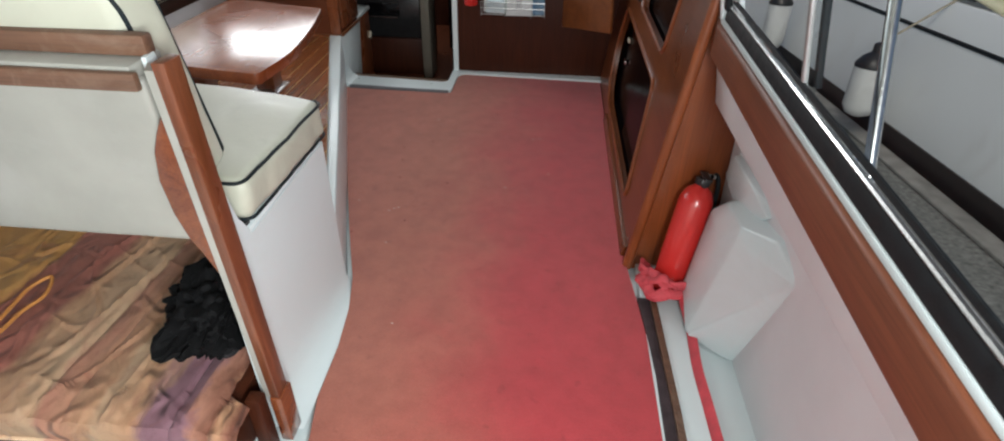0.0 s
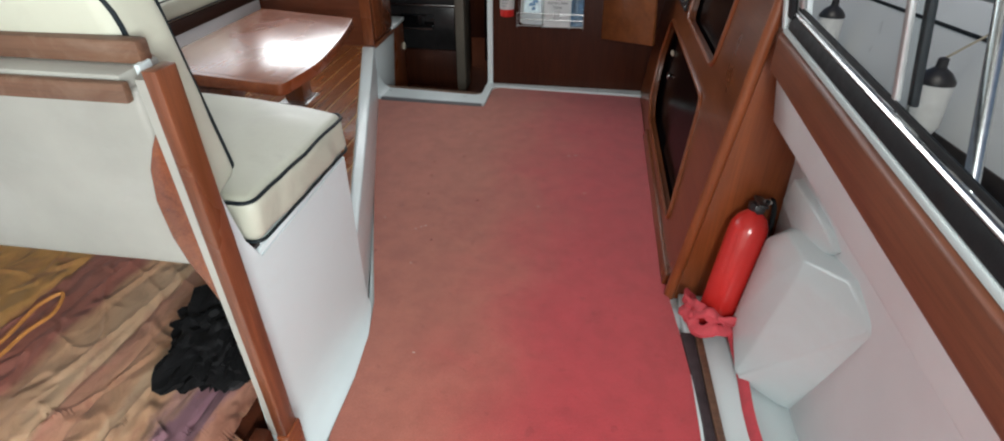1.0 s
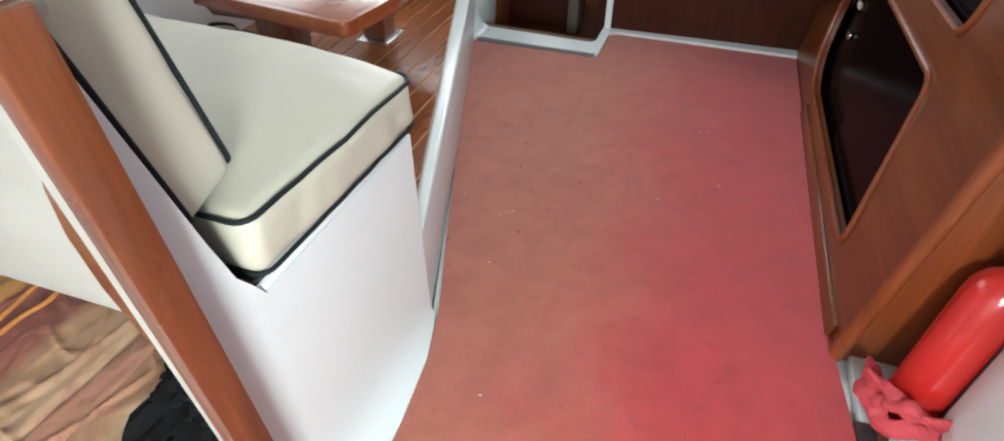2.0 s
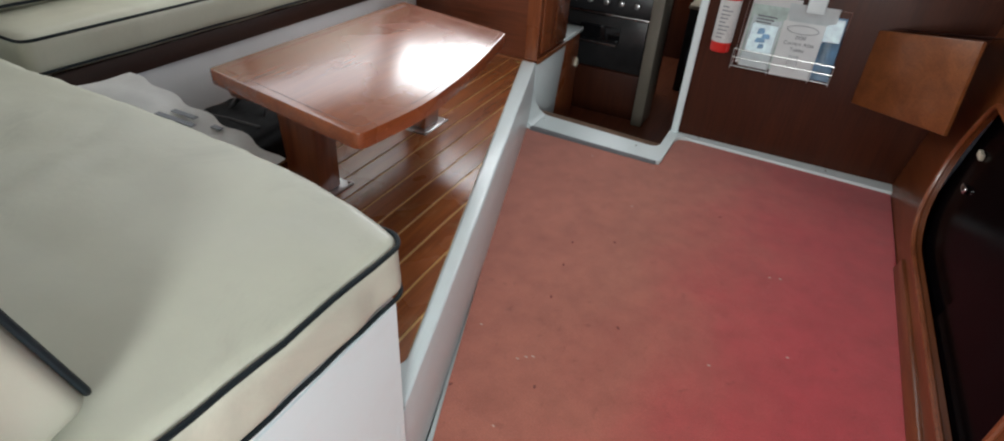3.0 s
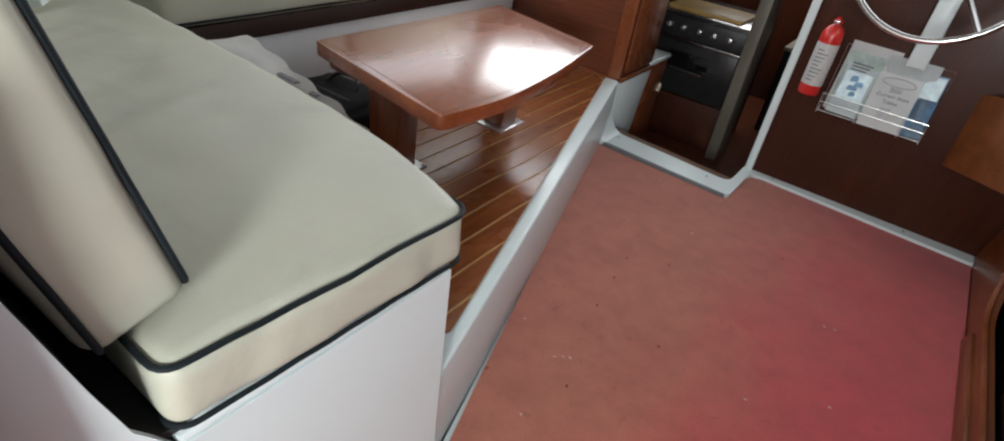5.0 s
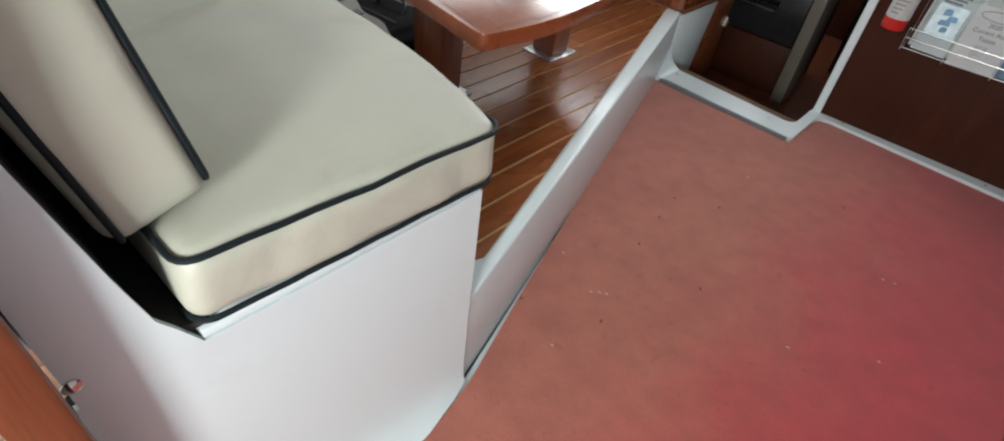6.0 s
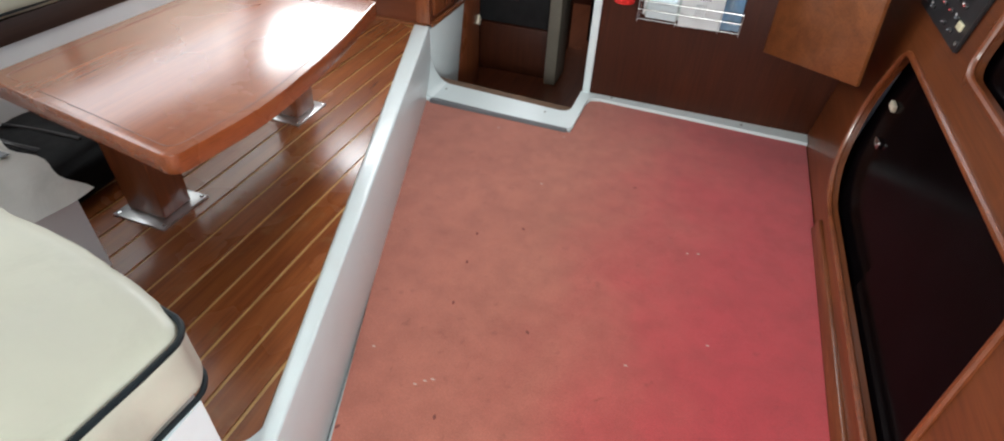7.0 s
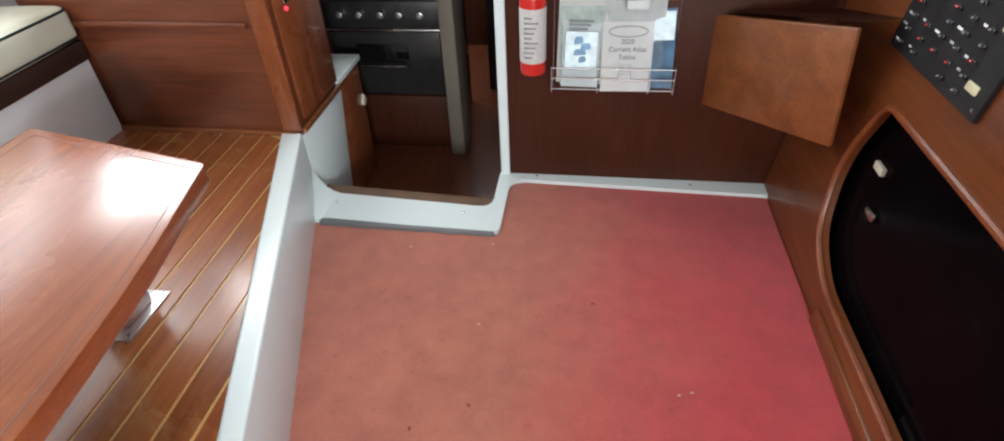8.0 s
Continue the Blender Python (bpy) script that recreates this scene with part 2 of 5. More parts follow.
DOCK = plain("weathered_dock_concrete", (0.19, 0.19, 0.175), 0.95, 0, 0.45, 40, 1.0, 90, dirt=(0.10, 0.105, 0.095))
HULL = plain("white_hull_paint", (0.84, 0.86, 0.86), 0.3, 0, 0.04, 1.3, 0.03, 20, dirt=(0.68, 0.68, 0.66))
BOOT = plain("dark_boot_stripe", (0.028, 0.022, 0.022), 0.5, 0, 0.4, 5, 0.2)
FENDER = plain("grey_white_fender", (0.68, 0.69, 0.68), 0.5, 0, 0.08, 9, 0.1, dirt=(0.36, 0.36, 0.35))
ROPE = plain("weathered_rope", (0.36, 0.32, 0.24), 0.9, 0, 0.25, 80, 0.6, 500)
WATER = plain("harbour_water", (0.03, 0.045, 0.045), 0.08, 0, 0.3, 2, 0.6, 9)
BRASS = plain("ivory_catch", (0.62, 0.57, 0.45), 0.4, 0, 0.05, 30, 0.05)
LAMP = bpy.data.materials.new("red_pilot_lamp")
LAMP.use_nodes = True
LAMP.node_tree.nodes["Principled BSDF"].inputs["Base Color"].default_value = (0.6, 0.01, 0.02, 1)
LAMP.node_tree.nodes["Principled BSDF"].inputs["Emission Color"].default_value = (1, 0.03, 0.06, 1)
LAMP.node_tree.nodes["Principled BSDF"].inputs["Emission Strength"].default_value = 3.0
GLASS = bpy.data.materials.new("window_glass")
GLASS.use_nodes = True
gb = GLASS.node_tree.nodes["Principled BSDF"]
gb.inputs["Base Color"].default_value = (0.93, 0.97, 0.97, 1)
gb.inputs["Roughness"].default_value = 0.0
gb.inputs["Transmission Weight"].default_value = 1.0
gb.inputs["IOR"].default_value = 1.03

# ---- building helpers ----
ORIGIN = {}


def thing(name, at, label="", category="", group="", kind=""):
    ob = new(name)
    ob.empty_display_size = 0.05
    ob.location = at
    ORIGIN[ob.name] = Vector(at)
    return tagged(ob, label, category, group, kind)


def finish(name, bm, material, origin, smooth):
    bmesh.ops.recalc_face_normals(bm, faces=bm.faces)
    bmesh.ops.translate(bm, verts=bm.verts, vec=-origin)
    me = bpy.data.meshes.new(name)
    bm.to_mesh(me)
    bm.free()
    me.materials.append(material)
    if smooth:
        me.polygons.foreach_set("use_smooth", [True] * len(me.polygons))
        me.set_sharp_from_angle(angle=radians(40))
    ob = new(name, me)
    ORIGIN[ob.name] = origin
    return ob


def part(name, bm, material, parent, label="", smooth=True):
    ob = finish(name, bm, material, ORIGIN[parent.name].copy(), smooth)
    ob.parent = parent
    if label:
        ob["label"] = label
    return ob


def solo(name, bm, material, label="", category="", group="", kind="", smooth=True):
    c = Vector((0, 0, 0))
    zs = min(v.co.z for v in bm.verts)
    for v in bm.verts:
        c += v.co
    c /= len(bm.verts)
    c.z = zs
    ob = finish(name, bm, material, c, smooth)
    ob.location = c
    return tagged(ob, label, category, group, kind)


def box(lo, hi, bev=0.003, seg=2, bm=None, m=None):
    bm = bm or bmesh.new()
    mid = [(a + b) / 2 for a, b in zip(lo, hi)]
    size = [abs(b - a) for a, b in zip(lo, hi)]
    vs = bmesh.ops.create_cube(bm, size=1, matrix=Matrix.LocRotScale(mid, None, size))["verts"]
    bev = min(bev, min(size) * 0.45)
    if bev > 0:
        es = list({e for v in vs for e in v.link_edges})
        r = bmesh.ops.bevel(bm, geom=es, offset=bev, segments=seg, profile=0.5, affect="EDGES")
        vs = list({v for f in r["faces"] for v in f.verts})
    if m is not None:
        bmesh.ops.transform(bm, verts=vs, matrix=m)
    return bm


AX = {"x": lambda u, v, w: (w, u, v), "y": lambda u, v, w: (u, w, v), "z": lambda u, v, w: (u, v, w)}


def prism(pts, axis, a, b, bev=0.003, bm=None, seg=2):
    """A straight bar of the outline pts; about z the outline is x, y; about x it is y, z; about y it is x, z."""
    bm = bm or bmesh.new()
    f = AX[axis]
    lo = [bm.verts.new(f(u, v, a)) for u, v in pts]
    hi = [bm.verts.new(f(u, v, b)) for u, v in pts]
    n = len(pts)
    faces = [bm.faces.new(lo), bm.faces.new(hi)]
    faces += [bm.faces.new((lo[i], lo[(i + 1) % n], hi[(i + 1) % n], hi[i])) for i in range(n)]
    bmesh.ops.recalc_face_normals(bm, faces=faces)
    if bev:
        es = list({e for q in faces for e in q.edges})
        bmesh.ops.bevel(bm, geom=es, offset=bev, segments=seg, profile=0.5, affect="EDGES")
    big = [q for q in bm.faces if len(q.verts) > 5]
    if big:
        bmesh.ops.triangulate(bm, faces=big, quad_method="BEAUTY", ngon_method="EAR_CLIP")
    return bm


def tube(path, r, n=8, closed=False, bm=None, flat=1.0):
    """A round bar along the path; flat: how far it is pressed across."""
    bm = bm or bmesh.new()
    P = [Vector(p) for p in path]
    rings = []
    side = None
    for i, p in enumerate(P):
        if closed:
            d = P[(i + 1) % len(P)] - P[i - 1]
        else:
            d = P[min(i + 1, len(P) - 1)] - P[max(i - 1, 0)]
        d.normalize()
        if side is None:
            side = d.orthogonal().normalized()
        side = (side - d * side.dot(d)).normalized()
        up = d.cross(side)
        rr = r[i] if isinstance(r, (list, tuple)) else r
        rings.append([bm.verts.new(p + rr * (math.cos(2 * math.pi * k / n) * side + flat * math.sin(2 * math.pi * k / n) * up)) for k in range(n)])
    m = len(rings)
    for i in range(m if closed else m - 1):
        a, b = rings[i], rings[(i + 1) % m]
        for k in range(n):
            bm.faces.new((a[k], a[(k + 1) % n], b[(k + 1) % n], b[k]))
    if not closed:
        bm.faces.new(rings[0][::-1])
        bm.faces.new(rings[-1])
    return bm


def smooth_path(pts, steps=8, closed=False):
    """A rounded line through the points."""
    P = [Vector(p) for p in pts]
    n = len(P)
    out = []
    for i in range(n if closed else n - 1):
        a, b, c, d = (P[(i + k - 1) % n] if closed else P[max(0, min(n - 1, i + k - 1))] for k in range(4))
        for s in range(steps):
            t = s / steps
            out.append(0.5 * ((2 * b) + (c - a) * t + (2 * a - 5 * b + 4 * c - d) * t * t + (3 * b - a - 3 * c + d) * t ** 3))
    if not closed:
        out.append(P[-1])
    return out


def lathe(profile, m, n=20, bm=None):
    """A turned body: radius and height, set by the pose m."""
    bm = bm or bmesh.new()
    rings = [[bm.verts.new(m @ Vector((max(r, 1e-4) * math.cos(2 * math.pi * k / n), max(r, 1e-4) * math.sin(2 * math.pi * k / n), z))) for k in range(n)] for r, z in profile]
    for a, b in zip(rings, rings[1:]):
        for k in range(n):
            bm.faces.new((a[k], a[(k + 1) % n], b[(k + 1) % n], b[k]))
    bm.faces.new(rings[0][::-1])
    bm.faces.new(rings[-1])
    return bm


def rounded_loop(pts, r, steps=5):
    """An outline with its corners rounded."""
    out = []
    n = len(pts)
    for i in range(n):
        p, a, b = Vector(pts[i]), Vector(pts[i - 1]), Vector(pts[(i + 1) % n])
        rr = r[i] if isinstance(r, (list, tuple)) else r
        da, db = (a - p), (b - p)
        k = min(rr, da.length * 0.45, db.length * 0.45)
        s, e = p + da.normalized() * k, p + db.normalized() * k
        for j in range(steps + 1):
            t = j / steps
            out.append((1 - t) ** 2 * s + 2 * t * (1 - t) * p + t * t * e)
    return out


def pad(half, r, m, puff=(0, 0, 0.01), cell=0.035, rough=0.003, wave=9.0, seed=0.0):
    """A stuffed cushion: a box of half sizes with round edges, domed faces and soft wrinkles, set by the pose m."""
    bm = bmesh.new()
    h = Vector(half)
    verts = {}

    def at(p):
        key = tuple(round(c, 5) for c in p)
        if key not in verts:
            inner = Vector([max(-(h[i] - r), min(h[i] - r, p[i])) for i in range(3)])
            d = p - inner
            q = inner + (d.normalized() * r if d.length > 1e-9 else d)
            u = [p[i] / h[i] for i in range(3)]
            for i in range(3):
                j, k = (i + 1) % 3, (i + 2) % 3
                q[i] += puff[i] * u[i] * (1 - u[j] ** 4) * (1 - u[k] ** 4)
            w = m @ q
            w += (q - inner * 0.5).normalized() * rough * noise.noise(w * wave + Vector((seed, seed, 0)))
            verts[key] = bm.verts.new(w)
        return verts[key]

    def steps(i):
        n = max(4, int(2 * h[i] / cell))
        edge = [-h[i], -h[i] + r * 0.3, -h[i] + r * 0.65]
        core = [-h[i] + r + (2 * h[i] - 2 * r) * t / n for t in range(n + 1)]
        return edge + core + [-v for v in reversed(edge)]
    for i in range(3):
        j, k = (i + 1) % 3, (i + 2) % 3
        sj, sk = steps(j), steps(k)
        for sgn in (-1, 1):
            for a0, a1 in zip(sj, sj[1:]):
                for b0, b1 in zip(sk, sk[1:]):
                    quad = []
                    for a, b in ((a0, b0), (a1, b0), (a1, b1), (a0, b1)):
                        p = Vector((0, 0, 0))
                        p[i], p[j], p[k] = sgn * h[i], a, b
                        quad.append(at(p))
                    if len(set(quad)) == 4:
                        bm.faces.new(quad)
    return bm


def sheet_with_holes(outer, holes, to_world, thick):
    """A board with openings through it; outlines in the board's own plane."""
    bm = bmesh.new()
    edges = []
    for loop in (outer, *holes):
        vs = [bm.verts.new((p[0], p[1], 0)) for p in loop]
        edges += [bm.edges.new((vs[i], vs[(i + 1) % len(vs)])) for i in range(len(vs))]
    bmesh.ops.triangle_fill(bm, edges=edges, use_beauty=True)
    back = bmesh.ops.extrude_face_region(bm, geom=list(bm.faces))
    for v in (g for g in back["geom"] if isinstance(g, bmesh.types.BMVert)):
        v.co.z = thick
    for v in bm.verts:
        v.co = to_world(v.co)
    return bm


def letters(text, size, m, material, parent):
    c = bpy.data.curves.new("lettering", "FONT")
    c.body, c.size, c.align_x, c.extrude = text, size, "CENTER", 0.0002
    tmp = new("lettering", c)
    me = bpy.data.meshes.new_from_object(tmp.evaluated_get(bpy.context.evaluated_depsgraph_get()))
    bpy.data.objects.remove(tmp)
    me.transform(m)
    me.transform(Matrix.Translation(-ORIGIN[parent.name]))
    me.materials.append(material)
    ob = new("lettering", me)
    ob.parent = parent
    ORIGIN[ob.name] = ORIGIN[parent.name]
    return ob

# ---- structure ----
def side_x(z):
    """The starboard joinery leans out as it rises."""
    return 0.864 + 0.125 * z


CARPET_EDGE = [(-0.618, 2.896), (-0.147, 1.505), (-0.055, 1.245), (-0.022, 1.10), (-0.004, 0.94), (0.0, 0.76), (0.03, 0.60), (0.05, 0.2), (0.05, -1.33),
               (0.905, -1.33), (0.905, 0.75), (0.907, 0.92), (0.900, 1.08), (0.886, 1.25), (0.868, 1.42), (0.861, 1.7), (0.861, 3.150), (0.060, 3.178), (0.022, 3.165), (0.008, 3.12), (0.006, 2.884)]
solo("floor", prism(CARPET_EDGE, "z", -0.02, 0.0, 0), CARPET, "worn red carpet on the wheelhouse floor, faded brown where trodden", "carpet", kind="structure")
solo("subfloor", box((-1.6, -1.34, -0.10), (1.12, 2.95, -0.024), 0), GEL, "white moulded floor under the carpet", "floor", kind="structure")

# white sill along the companionway and the forward bulkhead
SILL = rounded_loop([(-0.645, 2.898), (0.008, 2.886), (0.010, 3.182), (0.864, 3.152), (0.864, 3.218), (-0.032, 3.218), (-0.032, 3.012), (-0.645, 3.054)],
                    [0.002, 0.03, 0.06, 0.002, 0.002, 0.002, 0.05, 0.002], 6)
solo("sill", prism([tuple(p) for p in SILL], "z", -0.03, 0.012, 0), GEL, "white moulded sill round the carpet's forward edge", "sill", kind="structure")
solo("trim_1", prism([(-0.580, 2.885), (-0.010, 2.876), (-0.006, 2.886), (-0.30, 2.894), (-0.556, 2.908), (-0.578, 2.904)], "z", -0.004, 0.0145, 0.002), plain("grey_edge_strip", (0.13, 0.14, 0.15), 0.5), "dark grey rubber edge strip before the sill", "edge strip", kind="structure")
for sx, sy in ((-0.558, 2.999), (-0.12, 2.975), (0.10, 3.205), (0.62, 3.19), (-0.610, 2.9045)):
    solo("screw", lathe([(0.0045, 0), (0.0045, 0.0015), (0.002, 0.0025)], pose(sx, sy, 0.012), 10), STEEL, "small steel screw head in the white sill", "screw", "sill screws")

# kerb between carpet and raised sole
KERB = [(-0.0728, 1.19), (-0.0715, 1.225), (-0.302, 1.966), (-0.643, 3.034), (-0.645, 3.05), (-0.716, 3.05), (-0.143, 1.345), (-0.150, 1.322), (-0.166, 1.306), (-0.190, 1.300), (-0.32, 1.298), (-0.32, 1.238), (-0.0815, 1.238), (-0.0815, 1.19)]
solo("kerb", prism(KERB, "z", -0.02, 0.246, 0.007, seg=3), GEL, "white moulded kerb along the edge of the raised teak sole", "kerb", kind="structure")

# the sill sweeps up into the kerb
bm = prism([(-0.646, 0.010), (-0.572, 0.010), (-0.590, 0.0165), (-0.612, 0.032), (-0.630, 0.058), (-0.642, 0.095), (-0.646, 0.12)], "y", 2.905, 3.054, 0)
solo("sill_fillet", bm, GEL, "white moulded fillet between sill and kerb", "sill", kind="structure")

# dinette sole
SOLE = [(-1.285, 1.236), (-0.107, 1.236), (-0.716, 3.05), (-1.42, 3.05)]
sole = solo("sole", prism(SOLE, "z", 0.19, 0.2335, 0), HOLLY, "varnished teak sole with pale holly strips between the planks", "wooden floor", kind="structure")
solo("sole_base", prism([(-1.285, 1.236), (-0.12, 1.236), (-0.70, 2.98), (-1.4, 2.98)], "z", -0.02, 0.186, 0), GEL, "white moulding beneath the raised sole", "floor", kind="structure")

# forward bulkhead, beside the companionway
solo("wall_forward", box((0.0, 3.22, -0.26), (1.02, 3.25, 0.97), 0.003), BULK, "dark brown veneered forward bulkhead", "bulkhead", kind="structure")
solo("trim_3", prism([tuple(p) for p in rounded_loop([(-0.028, 3.208), (0.004, 3.208), (0.004, 3.219), (-0.001, 3.256), (-0.028, 3.256)], 0.008, 3)], "z", 0.0125, 0.97, 0), GEL, "white edge trim up the companionway's side", "door trim", kind="structure")
solo("step_edge", prism([(-0.64, 3.0545), (-0.034, 3.0135), (-0.034, 3.072), (-0.64, 3.112)], "z", -0.06, 0.004, 0.004), plain("pale_worn_wood", (0.15, 0.085, 0.05), 0.6, 0, 0.2, 18, 0.3), "pale worn wooden step edge under the sill", "step", kind="structure")
solo("sill_face", prism([(-0.645, 3.056), (-0.034, 3.016), (-0.034, 3.058), (-0.645, 3.098)], "z", -0.25, -0.062, 0), BULK, "brown step riser down to the galley", "riser", kind="structure")

# white side of the companionway, under the locker
panel = prism([(3.052, -0.26), (3.052, 0.232), (3.405, 0.232), (3.29, -0.26)], "x", -0.665, -0.646, 0.002)
solo("wall_companionway", panel, GEL, "white moulded side of the companionway", "panel", kind="structure")

# starboard joinery with its two openings
LOW = rounded_loop([(1.70, 0.098), (2.66, 0.085), (2.80, 0.15), (2.868, 0.33), (2.80, 0.524), (1.80, 0.522)], [0.05, 0.10, 0.08, 0.10, 0.04, 0.05])
HIGH = rounded_loop([(1.80, 0.620), (2.43, 0.616), (2.45, 0.93), (1.76, 0.93)], 0.05)


def on_side(p):
    return Vector((side_x(p[1]) + p[2], p[0], p[1]))


solo("wall_starboard_joinery", sheet_with_holes([(1.425, -0.02), (3.22, -0.02), (3.22, 1.06), (1.425, 1.06)], [LOW, HIGH], on_side, 0.022), SAPELE,
     "golden sapele side panel with two rounded openings", "wooden panel", kind="structure")
for k, loop in enumerate((LOW, HIGH)):
    ring = [on_side((p[0], p[1], -0.002)) for p in loop]
    solo("trim_%d" % (4 + k), tube(ring, 0.0085, 8, True), SAPELE_Z, "rounded varnished lip round the locker opening", "trim", kind="structure")
solo("baseboard", prism([(0.850, 0.0), (0.868, 0.0), (0.872, 0.042), (0.860, 0.040)], "y", 1.47, 2.62, 0.003), SAPELE, "low wooden skirting along the carpet", "skirting", kind="structure")
# unseen black sheet added to keep the closed space behind the openings dark
solo("locker_dark_sheet", box((1.10, 1.44, -0.02), (1.12, 3.22, 0.80), 0), BLACK, "unseen black sheet that keeps the side lockers dark inside", "lining", kind="structure")
# bulkhead that faces aft behind the extinguisher
solo("wall_starboard_post", prism([(0.862, -0.02), (1.16, -0.02), (1.16, 0.78), (1.030, 0.80), (1.022, 1.06), (0.996, 1.06)], "y", 1.425, 1.452, 0.004), SAPELE_Z, "golden varnished bulkhead facing aft", "bulkhead", kind="structure")
post = tube([(side_x(z) + 0.008, 1.423, z) for z in (-0.01, 0.3, 0.6, 1.05)], 0.017, 12)
solo("trim_6", post, SAPELE_Z, "rounded varnished corner post", "post", kind="structure")

# starboard side, aft part
solo("wall_starboard_lower", prism([(1.135, -0.10), (1.17, -0.10), (1.17, 0.57), (1.060, 0.775), (1.010, 0.775), (1.040, 0.610), (1.052, 0.604), (1.112, 0.555), (1.122, 0.50)], "y", -1.34, 1.424, 0.006), LINER, "white moulded side lining under the window", "lining", kind="structure")
solo("side_deck_inside", box((0.9, -1.34, -0.06), (1.138, 1.424, 0.004), 0.002), GEL, "white moulded gutter beside the carpet", "gutter", kind="structure")
solo("door_track", prism([(0.9055, -1.3), (0.936, -1.3), (0.936, 0.8), (0.925, 1.24), (0.888, 1.24), (0.9005, 1.08), (0.9075, 0.92), (0.9055, 0.75)], "z", -0.02, 0.010, 0.002), plain("worn_rubber_track", (0.042, 0.030, 0.033), 0.6, 0, 0.4, 30, 0.3, spec=0.25), "dark rubber track along the carpet", "track", kind="structure")
solo("track_board", prism([(0.9365, -1.3), (0.957, -1.3), (0.957, 0.8), (0.946, 1.24), (0.9255, 1.24), (0.9365, 0.8)], "z", -0.02, 0.016, 0.003), WORN, "thin worn wooden strip beside the track", "strip", kind="structure")
WIN = [tuple(p) for p in rounded_loop([(-0.95, 0.752), (1.335, 0.830), (1.335, 1.50), (-0.95, 1.50)], 0.03)]
solo("wall_starboard_upper", sheet_with_holes([(-1.34, 0.782), (1.424, 0.782), (1.424, 1.95), (-1.34, 1.95)], [WIN], lambda p: Vector((1.0256 - 0.2 * (p[1] - 0.782) + p[2], p[0], p[1])), 0.03), LINER,
     "white cabin side round the window", "wall", kind="structure")

# shell of the wheelhouse
HOLES_P = [[(0.35, 1.05), (1.6, 1.05), (1.6, 1.6), (0.35, 1.6)], [(1.7, 1.05), (3.1, 1.05), (3.1, 1.6), (1.7, 1.6)]]
solo("wall_port", sheet_with_holes([(-1.34, -0.26), (3.44, -0.26), (3.44, 1.95), (-1.34, 1.95)], HOLES_P, lambda p: Vector((-1.60 - p[2], p[0], p[1])), 0.04), LINER, "white port side of the wheelhouse", "wall", kind="structure")
HOLES_F = [[(-1.45, 0.98), (-0.5, 0.98), (-0.5, 1.66), (-1.45, 1.66)], [(-0.42, 1.06), (0.95, 1.06), (0.95, 1.66), (-0.42, 1.66)]]
solo("wall_windscreen", sheet_with_holes([(-1.6, 0.94), (1.02, 0.94), (1.02, 1.95), (-1.6, 1.95)], HOLES_F, lambda p: Vector((p[0], 3.42 + p[2], p[1])), 0.04), LINER, "white windscreen frame", "wall", kind="structure")
HOLES_S = [[(1.6, 1.10), (3.1, 1.10), (3.1, 1.6), (1.6, 1.6)]]
solo("wall_starboard_forward", sheet_with_holes([(1.426, 1.062), (3.44, 1.062), (3.44, 1.95), (1.426, 1.95)], HOLES_S, lambda p: Vector((0.985 + p[2], p[0], p[1])), 0.04), LINER, "white starboard side forward", "wall", kind="structure")
HOLES_A = [[(-1.22, 0.3), (0.85, 0.3), (0.85, 1.87), (-1.22, 1.87)]]
solo("wall_aft", sheet_with_holes([(-1.6, -0.1), (1.03, -0.1), (1.03, 1.95), (-1.6, 1.95)], HOLES_A, lambda p: Vector((p[0], -1.345 - p[2], p[1])), 0.04), LINER, "white aft bulkhead with a wide opening", "wall", kind="structure")
# unseen ceiling; its dull tone is chosen to cut the cabin's bounce light
solo("ceiling", box((-1.64, -1.40, 1.952), (1.06, 3.47, 1.99), 0), plain("dull_fill_cutting_beige", (0.34, 0.32, 0.29), 0.8, 0, 0.08, 6, 0.2), "unseen wheelhouse ceiling, dull beige to hold down the bounced light", "ceiling", kind="structure")
solo("dashboard", box((0.0, 3.252, 0.93), (1.02, 3.42, 0.968), 0.004), BULK, "dark dashboard under the windscreen", "dashboard", kind="structure")

# galley beneath the foredeck
solo("galley_floor", box((-1.30, 3.072, -0.29), (0.02, 5.05, -0.25), 0), GALLEY, "reddish wooden galley floor", "wooden floor", kind="structure")
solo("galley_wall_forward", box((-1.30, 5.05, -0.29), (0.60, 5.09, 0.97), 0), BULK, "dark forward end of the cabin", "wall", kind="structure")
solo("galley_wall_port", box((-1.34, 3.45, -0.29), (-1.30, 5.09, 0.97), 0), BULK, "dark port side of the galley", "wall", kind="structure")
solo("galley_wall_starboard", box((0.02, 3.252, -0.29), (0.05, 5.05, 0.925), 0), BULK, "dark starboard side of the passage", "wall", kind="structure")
solo("galley_ceiling", sheet_with_holes([(-1.34, 3.46), (0.60, 3.46), (0.60, 5.09), (-1.34, 5.09)], [[(-0.80, 4.35), (-0.30, 4.35), (-0.30, 4.85), (-0.80, 4.85)]], lambda p: Vector((p[0], p[1], 0.972 + p[2])), 0.028), LINER, "white galley ceiling", "ceiling", kind="structure")
solo("galley_post", box((-0.335, 3.74, -0.25), (-0.275, 3.93, 0.95), 0.004), plain("grey_brown_laminate", (0.17, 0.15, 0.12), 0.45, 0, 0.1, 6, 0.1), "grey-brown partition beside the stove", "partition", kind="structure")

